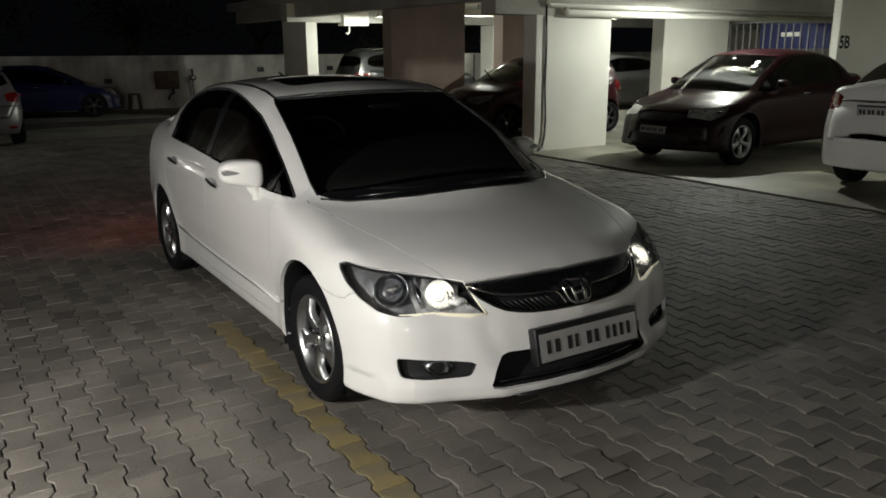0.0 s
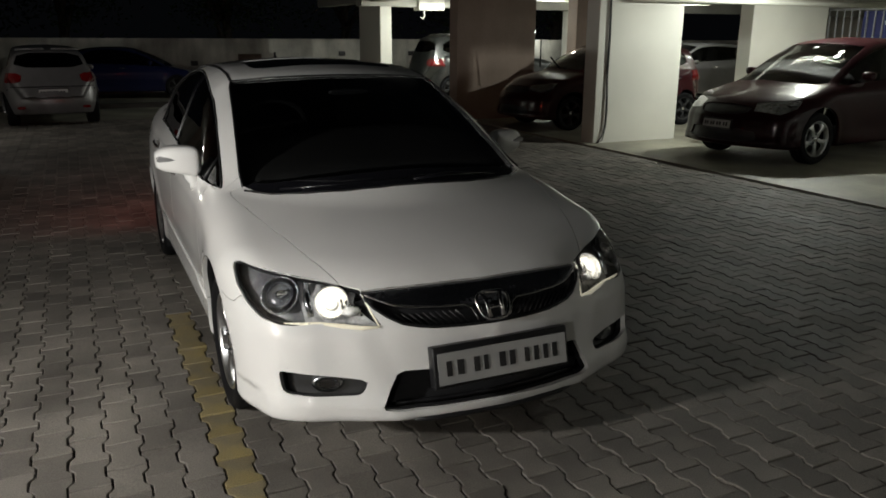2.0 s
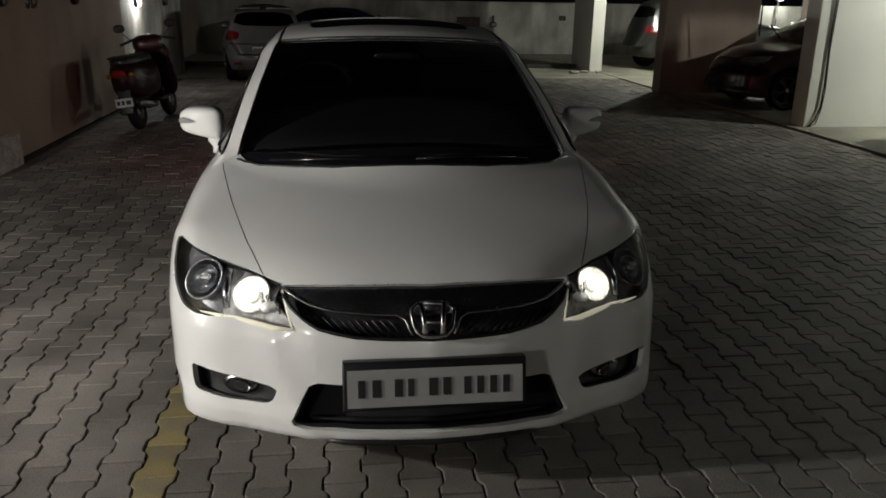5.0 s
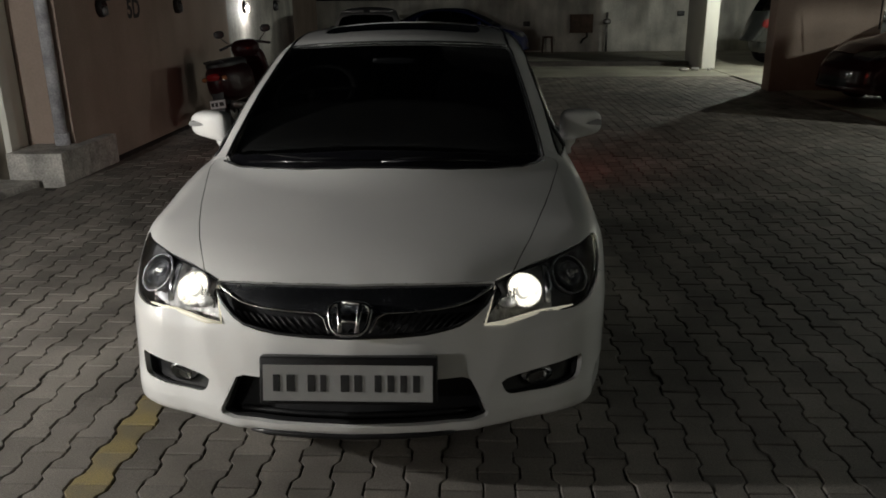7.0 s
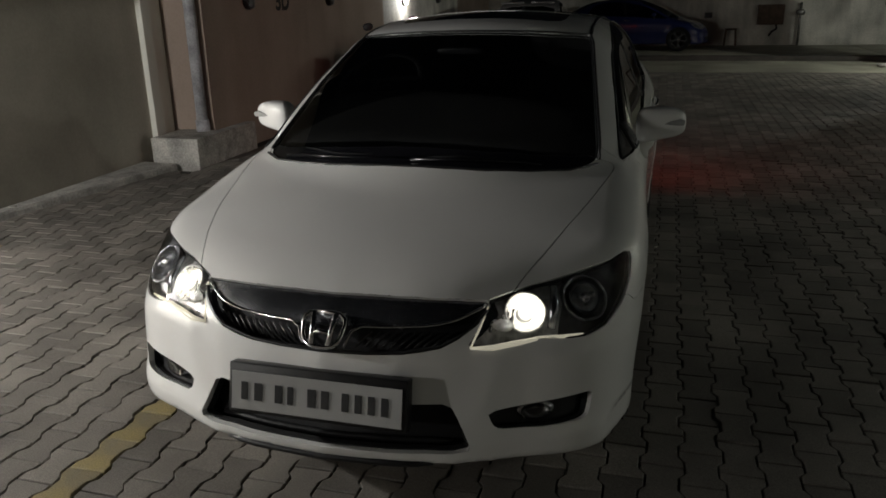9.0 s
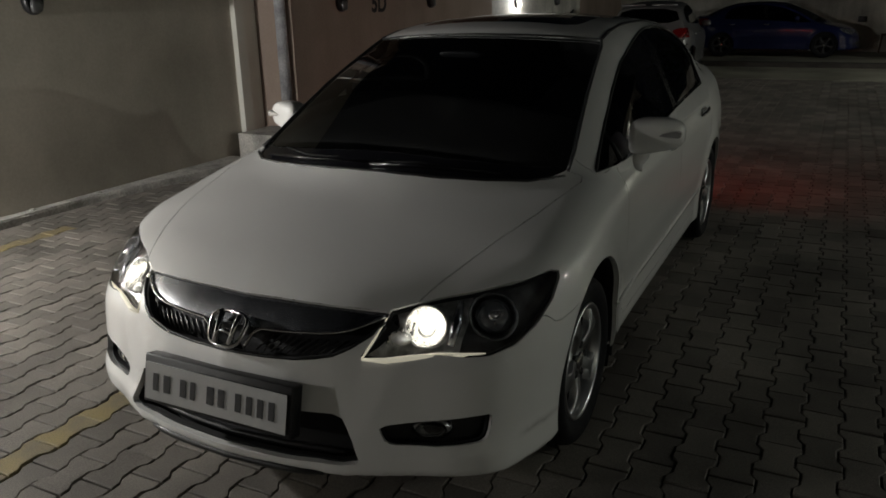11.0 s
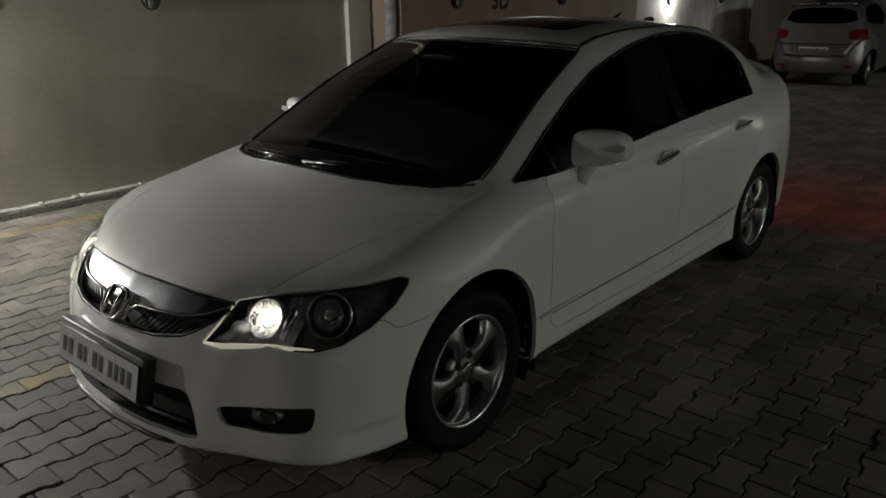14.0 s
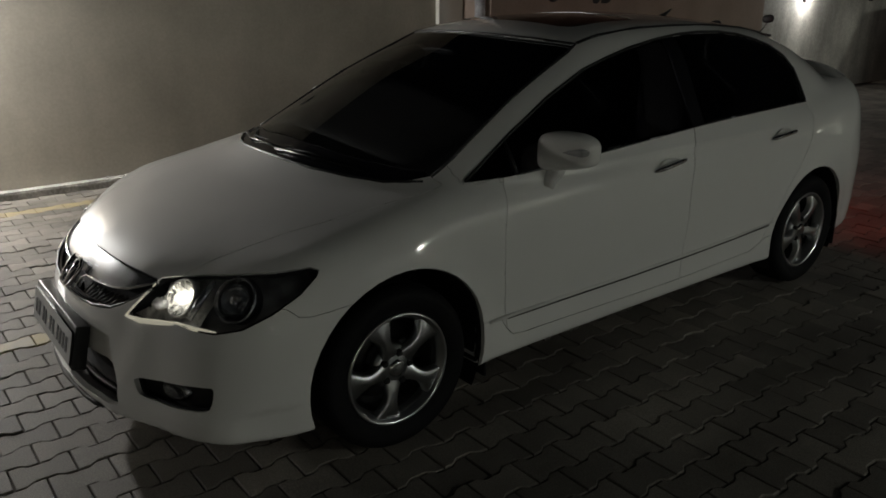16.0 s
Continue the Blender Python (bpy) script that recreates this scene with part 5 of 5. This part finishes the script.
# ---- scooter by the tan wall ----
scooter = thing("scooter", "dark red motor scooter standing by the tan wall", "scooter", pose(-2.69, 6.75, 0, 0, -8, -5) @ Matrix.Scale(1.0, 4))
for y in (0.0, 1.25):
    t = part("wheel", moved(lathe([(0.12, -0.05), (0.19, -0.055), (0.215, -0.04), (0.228, -0.015), (0.228, 0.015), (0.215, 0.04), (0.19, 0.055), (0.12, 0.05)], 32), pose(0, y, 0.228)), M["rubber"], scooter)
    part("rim", moved(lathe([(0.03, -0.05), (0.05, -0.045), (0.12, -0.045), (0.125, 0.0), (0.12, 0.045), (0.05, 0.045), (0.03, 0.05)], 24), pose(0, y, 0.228)), M["steel"], t)
body = pebble((0, 0.18, 0.58), (0.225, 0.48, 0.24), 0.65, 28)
for v in body.verts:
    v.co.x *= 0.72 + 0.35 * min(1, max(0, (v.co.y + 0.3) / 0.7))
    v.co.z += 0.10 * max(0, 0.1 - v.co.y)
part("tail_body", body, M["scooter_paint"], scooter)
part("seat", pebble((0, 0.22, 0.80), (0.16, 0.46, 0.08), 0.65, 24), M["black"], scooter)
part("grab_rail", tube([(-0.10, 0.0, 0.80), (-0.11, -0.20, 0.86), (0, -0.27, 0.87), (0.11, -0.20, 0.86), (0.10, 0.0, 0.80)], 0.013, 8), M["black"], scooter)
part("tail_lamp", pebble((0, -0.285, 0.68), (0.085, 0.03, 0.045), 0.7, 16), M["red_lens"], scooter)
for side in (-1, 1):
    part("turn_lamp", pebble((side * 0.13, -0.25, 0.66), (0.035, 0.03, 0.028), 0.8, 12), M["amber"], scooter)
part("rear_mudguard", moved(box(-0.075, 0.075, -0.012, 0.012, -0.20, 0.12, 0.01), pose(0, -0.27, 0.42, -12)), M["black"], scooter)
plate(scooter, 0.20, 0.10, pose(0, -0.325, 0.355, -6, 0, 0), [(0.08, 0.26), (0.34, 0.52), (0.62, 0.9)], 0.006, 0.02)
part("floor_board", box(-0.15, 0.15, 0.55, 1.0, 0.26, 0.31, 0.02), M["black"], scooter)
shield = pebble((0, 1.06, 0.62), (0.24, 0.06, 0.36), 0.6, 24)
for v in shield.verts:
    v.co.y += 0.16 * (v.co.z - 0.62) * -0.9
part("leg_shield", shield, M["scooter_paint"], scooter)
part("front_mudguard", pebble((0, 1.25, 0.38), (0.08, 0.24, 0.10), 0.7, 20), M["scooter_paint"], scooter)
part("headstock", tube([(0, 1.22, 0.25), (0, 1.08, 0.62), (0, 0.96, 1.0)], [0.03, 0.035, 0.03], 10), M["black"], scooter)
steer = pose(0, 0.96, 0, 0, 0, 24) @ pose(0, -0.96, 0)
part("cowl", moved(pebble((0, 0.97, 0.96), (0.19, 0.13, 0.12), 0.7, 20), steer), M["scooter_paint"], scooter)
part("handlebar", moved(tube([(-0.34, 0.86, 0.98), (-0.16, 0.92, 1.03), (0, 0.95, 1.03), (0.16, 0.92, 1.03), (0.34, 0.86, 0.98)], 0.017, 10), steer), M["black"], scooter)
for side in (-1, 1):
    part("mirror_arm", moved(tube([(side * 0.20, 0.91, 1.03), (side * 0.27, 0.88, 1.10), (side * 0.30, 0.86, 1.14)], 0.007, 8), steer), M["steel"], scooter)
    part("mirror", moved(pebble((side * 0.31, 0.86, 1.18), (0.07, 0.015, 0.05), 0.8, 16), steer), M["black"], scooter)
    part("lever", moved(tube([(side * 0.18, 0.97, 1.01), (side * 0.32, 0.95, 0.98)], 0.006, 6), steer), M["steel"], scooter)
part("exhaust", tube([(0.14, 0.35, 0.25), (0.17, 0.0, 0.28), (0.17, -0.25, 0.33)], [0.03, 0.05, 0.045], 12), M["steel"], scooter)
part("engine_cover", pebble((-0.12, 0.10, 0.28), (0.06, 0.26, 0.10), 0.6, 16), M["black"], scooter)
part("side_stand", tube([(-0.10, 0.55, 0.26), (-0.22, 0.50, 0.005)], 0.010, 8), M["steel"], scooter)

# ---- wall lamps and writing ----
def wall_lamp(x, y, z, lit=False):
    ob = thing("wall_lamp", "lit bulkhead wall lamp" + (" washing the pale wall" if lit else "") if lit else "dark unlit bulkhead lamp on the plaster wall", "wall lamp", pose(x, y, z), "wall lamps")
    cup = lathe([(0.0, 0.0), (0.095, 0.0), (0.100, 0.012), (0.097, 0.045), (0.085, 0.062), (0.078, 0.060), (0.075, 0.020), (0.0, 0.018)], 28)
    part("housing", moved(cup, pose(0, 0, 0) @ Matrix.Diagonal((1, 0.82, 1, 1))), M["black"], ob)
    part("hood", slab_of([(0.02, 0.102), (0.095, 0.094), (0.112, 0.066), (0.106, 0.062), (0.090, 0.084), (0.02, 0.092)], "y", -0.06, 0.06, 0.003), M["black"], ob)
    part("diffuser", pebble((0.052, 0, -0.035), (0.036, 0.05, 0.05), 0.6, 20), M["wall_glow" if lit else "smoked"], ob)
    return ob


wall_lamp(WALL_X, -1.28, 1.53, True)
# fitting for the added, unseen fill lamp
wall_lamp(WALL_X, -4.45, 1.53, True)
wall_lamp(WALL_X, 1.61, 1.58)
wall_lamp(BROWN_X, 5.0, 1.52)
wall_lamp(BROWN_X, 7.12, 1.52)
wall_lamp(LIT_X, 10.5, 1.46, True)
wall_lamp(LIT_X, 12.6, 1.46)


def stencil(text, at, height, label):
    data = bpy.data.curves.new("stencil", "FONT")
    data.body, data.size, data.extrude, data.align_x, data.align_y = text, height * 1.38, 0.0008, "CENTER", "CENTER"
    data.offset = 0.009
    ob = new("painted_number", data)
    me = bpy.data.meshes.new_from_object(ob)
    bpy.data.objects.remove(ob)
    me.materials.clear()
    me.materials.append(M["ink"])
    ob = new("painted_number", me)
    ob.matrix_world = at
    return tagged(ob, label, "painted sign", "bay markings")


stencil("4C", pose(WALL_X + 0.002, 0.27, 1.60, 90, 0, 90), 0.20, "black stencilled bay marking on cream plaster")
stencil("5D", pose(BROWN_X + 0.002, 5.83, 1.49, 90, 0, 90), 0.20, "black stencilled bay marking on tan plaster")
stencil("5B", pose(11.62, 5.048, 1.70, 90, 0, 0), 0.22, "black stencilled bay marking on pale wall")

# ---- fittings of the covered parking ----
def tube_light(x, y, z, along="y"):
    ob = thing("tube_light", "lit fluorescent tube on a white batten under the soffit", "tube light", pose(x, y, z, 0, 0, 0 if along == "y" else 90), "tube lights")
    part("batten", box(-0.03, 0.03, -0.62, 0.62, 0.02, 0.07, 0.006), M["white"], ob)
    part("tube", tube([(0, -0.59, 0), (0, 0.59, 0)], 0.014, 12), M["tube_glow"], ob)
    # added trough that blocks upward light, so the soffit stays dim
    hood = bmesh.new()
    rows = [[hood.verts.new((x, y, z)) for x, z in ((-0.15, -0.075), (-0.06, 0.075), (0.06, 0.075), (0.15, -0.075))] for y in (-0.64, 0.64)]
    for k in range(3):
        hood.faces.new((rows[0][k], rows[0][k + 1], rows[1][k + 1], rows[1][k]))
    hood.faces.new(rows[0]), hood.faces.new(rows[1])
    part("reflector_hood", hood, M["white"], ob, smooth=False)
    part("hanger", tube([(0, 0, 0.07), (0, 0, SOFFIT - z)], 0.012, 8), M["steel"], ob)
    for s in (-1, 1):
        part("socket", box(-0.018, 0.018, s * 0.60 - 0.012, s * 0.60 + 0.012, -0.02, 0.03, 0.003), M["white"], ob)


# the x = 16.5 and (11.3, 7.4) fittings are added for the fill lights
for x, y, along in ((8.30, 4.95, "y"), (16.5, -2.6, "y"), (16.5, -7.4, "y"), (6.95, 13.2, "y"), (11.3, 7.4, "x"), (8.85, 12.5, "x"), (12.6, 12.4, "x")):
    tube_light(x, y, 2.46, along)
cable = part("cable", tube([(5.975, 6.57, 2.6), (5.982, 6.575, 1.7), (5.982, 6.58, 1.1), (5.998, 6.57, 0.55), (5.99, 6.57, 0.28), (5.93, 6.56, 0.10), (5.84, 6.55, 0.02)], 0.010, 8), M["black"])
strand = part("cable", tube([(5.995, 6.585, 2.3), (6.005, 6.575, 1.6), (6.00, 6.58, 1.0), (6.02, 6.57, 0.50), (6.005, 6.57, 0.25), (5.95, 6.56, 0.06), (5.86, 6.56, 0.02)], 0.008, 8), M["black"])
tagged(strand, "second black cable strand hanging down a white pier", "cable")
tagged(cable, "loose black cable hanging down a white pier", "cable")
for x0, x1, y, z, r in ((6.3, 14.0, 6.50, 2.16, 0.055), (5.95, 14.0, 6.52, 2.27, 0.035), (6.6, 15.0, 10.70, 2.58, 0.05)):
    p = part("ceiling_pipe", tube([(x0, y, z + 0.06), (x0 + 0.05, y, z), (x1, y, z)], r, 12), M["white"])
    tagged(p, "white plastic pipe slung under the beams", "pipe")
setting("beam_stub", box(6.43, 7.11, 14.75, 15.10, 2.205, SOFFIT + 0.02, 0.008), M["white"], "short pale downstand below the soffit")
hook = part("pipe_stub", tube([(6.59, 14.80, 2.22), (6.59, 14.80, 2.08), (6.57, 14.80, 2.03), (6.53, 14.80, 2.015), (6.49, 14.80, 2.04)], 0.020, 10), M["white"])
tagged(hook, "bent white drain pipe below the beam", "pipe")
gate = thing("bar_gate", "tall steel bar gate with a blue board", "gate", pose(13.55, 4.6, 0))
part("gate_frame", join(*[box(-0.02, 0.02, 0, 4.7, z, z + 0.04) for z in (0.12, 1.2, 2.16)]), M["gate"], gate)
for k in range(26):
    part("bar", box(-0.013, 0.013, 0.06 + k * 0.18, 0.086 + k * 0.18, 0.12, 2.24), M["gate"], gate, smooth=False)
part("board", box(0.021, 0.04, 1.95, 3.60, 1.60, 2.14, 0.004), M["sign_blue"], gate, "blue board with a pale bar", False)
part("board_bar", box(0.016, 0.0205, 2.64, 3.08, 1.86, 1.95), M["white"], gate, smooth=False)

# ---- far wall clutter ----
flood = thing("flood_lamp", "lit flood lamp on a short post at the far wall", "lamp", pose(13.2, 20.6, 0))
part("post", tube([(0, 0.05, 0), (0, 0.05, 1.75)], 0.025, 8), M["steel"], flood)
part("lamp_head", box(-0.11, 0.11, -0.06, 0.05, 1.68, 1.86, 0.012), M["black"], flood)
part("lamp_glass", box(-0.09, 0.09, -0.068, -0.0605, 1.70, 1.84, 0.002), M["wall_glow"], flood, "lit lamp glass", False)
box_ob = thing("meter_box", "rusty brown meter box hung on the far wall", "meter box", pose(3.52, FAR_Y, 0.80))
part("cabinet", box(-0.33, 0.33, -0.16, 0.0, -0.25, 0.27, 0.01), M["wood"], box_ob)
part("cabinet_door", box(-0.29, 0.29, -0.175, -0.161, -0.21, 0.23, 0.006), M["wood"], box_ob)
part("cable_tail", tube([(0.16, -0.08, -0.25), (0.18, -0.08, -0.36), (0.06, -0.07, -0.44), (0.0, -0.06, -0.55)], 0.03, 8), M["black"], box_ob)
stool = thing("stool", "small dark stool standing by the far wall", "stool", pose(2.52, 20.5, 0.004))
part("seat", box(-0.15, 0.15, -0.13, 0.13, 0.42, 0.46, 0.01), M["wood"], stool)
for a in (-1, 1):
    for b in (-1, 1):
        part("leg", tube([(a * 0.12, b * 0.10, 0.42), (a * 0.15, b * 0.12, 0.0)], 0.02, 8), M["wood"], stool)
rod = thing("tap_post", "dark tap post against the far wall", "tap", pose(4.25, 20.65, 0))
part("post", tube([(0, 0, 0), (0, 0, 1.12)], 0.035, 10), M["steel"], rod)
part("valve", pebble((0, -0.02, 0.86), (0.11, 0.06, 0.08), 0.7, 14), M["steel"], rod)
for x, z in ((1.92, 0.74), (6.4, 1.0), (8.75, 1.0)):
    p = part("wall_socket", box(x - 0.10, x + 0.10, FAR_Y - 0.05, FAR_Y, z, z + 0.14, 0.01), M["black"])
    tagged(p, "small black fitting on the far wall", "fitting", "far wall fittings")
# dark raised strip stands in for the edge of a shadow on the drive
setting("drain_kerb", box(-4.2, 5.4, 15.7, 16.05, -0.05, 0.10, 0.02), M["joint"], "low dark strip drawn along a shadow edge before the far wall")
for k, (x, y, s) in enumerate(((5.2, 14.45, 0.10), (4.95, 14.35, 0.13), (5.5, 14.4, 0.07))):
    st = pebble((0, 0, 0), (s, s * 0.5, 0.035), 0.7, 12)
    for v in st.verts:
        v.co *= 1 + 0.25 * noise.noise(v.co * 9 + Vector((k, 0, 0)))
    p = part("rubble_stone", moved(st, pose(x, y, 0.04, 0, 0, 25 * k)), M["kerb"])
    tagged(p, "loose pale lump of mortar on the ground", "stone", "mortar lumps")


for k in range(6):
    lump = pebble((0, 0, 0), (0.012 + 0.008 * (k % 3), 0.02 + 0.008 * (k % 4), 0.008), 0.7, 10)
    for v in lump.verts:
        v.co *= 1 + 0.3 * noise.noise(v.co * 30 + Vector((k * 3.1, 0, 0)))
    p = part("mortar_crumb", moved(lump, pose(-3.86 + 0.015 * (k % 3), 0.30 + 0.055 * k * k + 0.1 * ((k * 7) % 3), 0.066, 0, 0, 40 * k)), M["kerb"])
    tagged(p, "pale crumb of mortar lying on the kerb", "rubble", "mortar crumbs")


# ---- trees beyond the far wall ----
def tree(x, y, high, spread, seed):
    r = random.Random(seed)
    ob = thing("tree", "dark leafy tree behind the boundary wall at night", "tree", pose(x, y, 0), "trees beyond the wall")
    trunk = [tube([(0, 0, 0), (0.1, 0.05, high * 0.3), (0.02, 0.1, high * 0.6)], [0.20, 0.15, 0.10], 10)]
    ends = []
    for k in range(8):
        a = r.uniform(0, 6.28)
        e = Vector((spread * math.cos(a) * r.uniform(0.4, 0.9), spread * math.sin(a) * r.uniform(0.4, 0.9), high * r.uniform(0.35, 1.0)))
        b = Vector((0.05, 0.05, high * r.uniform(0.2, 0.5)))
        trunk.append(tube([b, (b + e) / 2 + Vector((0, 0, 0.2)), e], [0.08, 0.05, 0.02], 6))
        ends.append(e)
    part("trunk", join(*trunk), M["bark"], ob)
    verts, faces = [], []
    for e in ends + [Vector((r.gauss(0, spread * 0.5), r.gauss(0, spread * 0.5), high * r.uniform(0.35, 1.05))) for _ in range(14)]:
        for _ in range(110):
            c = e + Vector((r.gauss(0, 0.45), r.gauss(0, 0.45), r.gauss(0, 0.4)))
            u = Vector((r.gauss(0, 1), r.gauss(0, 1), r.gauss(0, 0.6))).normalized()
            w = u.orthogonal().normalized()
            s = r.uniform(0.06, 0.13)
            n = len(verts)
            verts += [c - u * s, c + w * s * 0.4, c + u * s, c - w * s * 0.4]
            faces.append((n, n + 1, n + 2, n + 3))
    me = bpy.data.meshes.new("crown")
    me.from_pydata([tuple(v) for v in verts], [], faces)
    me.materials.append(M["leaf"])
    crown = new("crown", me)
    crown.parent = ob


for k, (x, y, h, s) in enumerate(((-6.5, 24, 5.5, 2.4), (-1.5, 25, 6.0, 2.6), (3.5, 24.5, 5.2, 2.4), (8.0, 25.5, 6.0, 2.6), (12.5, 24, 5.0, 2.4), (17, 25, 5.5, 2.4))):
    tree(x, y, h, s, 40 + k)

# ---- block paving, last ----
PW, PL, STEP = 0.1285, 0.198, 0.0100


def paver_shape():
    """One zigzag block, wide at both ends and waisted in the middle, with worn edges."""
    gap, cross, worn = 0.0074, 0.0048, 0.0032
    half, end, wide, waist = PL / 2, PL / 2 - cross / 2, PW / 2 + STEP - gap / 2, PW / 2 - STEP - gap / 2
    right = [(wide, -end), (wide, -0.060), (waist, -0.033), (waist, 0.033), (wide, 0.060), (wide, end)]
    ring = right + [(-x, -y) for x, y in right]
    verts, faces, n = [], [], len(ring)
    for z, shrink in ((-0.030, 0), (-worn, 0), (0.0, worn)):
        for x, y in ring:
            verts.append((x - math.copysign(shrink, x), y - (math.copysign(shrink, y) if abs(y) > 0.07 else 0), z))
    for a in (0, 1):
        faces += [(a * n + (i + 1) % n, a * n + i, (a + 1) * n + i, (a + 1) * n + (i + 1) % n) for i in range(n)]
    faces.append(tuple(range(2 * n, 3 * n))[::-1])
    return verts, faces


def paver_mesh(mat):
    verts, faces = paver_shape()
    me = bpy.data.meshes.new("paver")
    me.from_pydata(verts, [], faces)
    bm = bmesh.new()
    bm.from_mesh(me)
    bmesh.ops.recalc_face_normals(bm, faces=bm.faces[:])
    bm.to_mesh(me)
    bm.free()
    me.materials.append(mat)
    return me


pavement = tagged(new("pavement"), "grey zigzag block paving with yellow marking rows", kind="structure")
dice = random.Random(5)
shapes = {(s, c): paver_mesh(M["paver_yellow" if c else "paver"]) for s in (0, 1) for c in (0, 1)}
templates = {}
for s in (0, 1):
    me = shapes[(s, 0)]
    templates[s] = (np.array([v.co for v in me.vertices]), [tuple(q.vertices) for q in me.polygons])
rest = {0: ([], [], 0), 1: ([], [], 0)}
first_col, last_col = int(round((-3.78 + 0.926) / PW)), int((SLAB_X + 0.10 + 0.926) / PW)
single = 0
for col in range(first_col, last_col):
    x = -0.926 + col * PW
    yellow = col == 0 or col == -19
    for row in range(int(-4.2 / PL), int(13.3 / PL)):
        y = (row + (0.5 if col % 2 else 0)) * PL + 0.034
        if x > SLAB_X - 0.05 and dice.random() < 0.7:
            continue
        if x < -3.3 and y > 3.4:
            continue
        if BROWN_X + 0.03 > x and y > 4.0:
            continue
        s = (0 if col % 2 == 0 else 1)
        z = 0.0018 * dice.gauss(0, 1) + 0.012 * noise.noise((x * 0.35, y * 0.35, 3.1))
        tilt = (dice.gauss(0, 0.45), dice.gauss(0, 0.7))
        y_ok = not (yellow and y > 1.3)
        if -2.05 < x < 1.1 and -1.9 < y < -1.0 and single < 300 or (yellow and -1.0 <= y < 0.3 and col == 0 and single < 300):
            ob = new("paver", shapes[(s, int(yellow and y_ok))])
            ob.parent = pavement
            ob.matrix_local = pose(x, y, z, tilt[0], tilt[1], dice.gauss(0, 0.4))
            single += 1
            continue
        key = int(yellow and y_ok)
        tv, tf = templates[s]
        m = np.array(pose(0, 0, 0, tilt[0], tilt[1], dice.gauss(0, 0.4)).to_3x3())
        verts, faces, n = rest[key]
        verts.append(tv @ m.T + (x, y, z))
        faces += [tuple(i + n for i in q) for q in tf]
        rest[key] = (verts, faces, n + len(tv))
for key, (verts, faces, n) in rest.items():
    me = bpy.data.meshes.new("paving_rest")
    me.from_pydata(np.concatenate(verts).tolist(), [], faces)
    me.materials.append(M["paver_yellow" if key else "paver"])
    ob = new("paving_rest", me)
    ob.parent = pavement
    tagged(ob, "yellow marking pavers" if key else "grey pavers", kind="stuff")
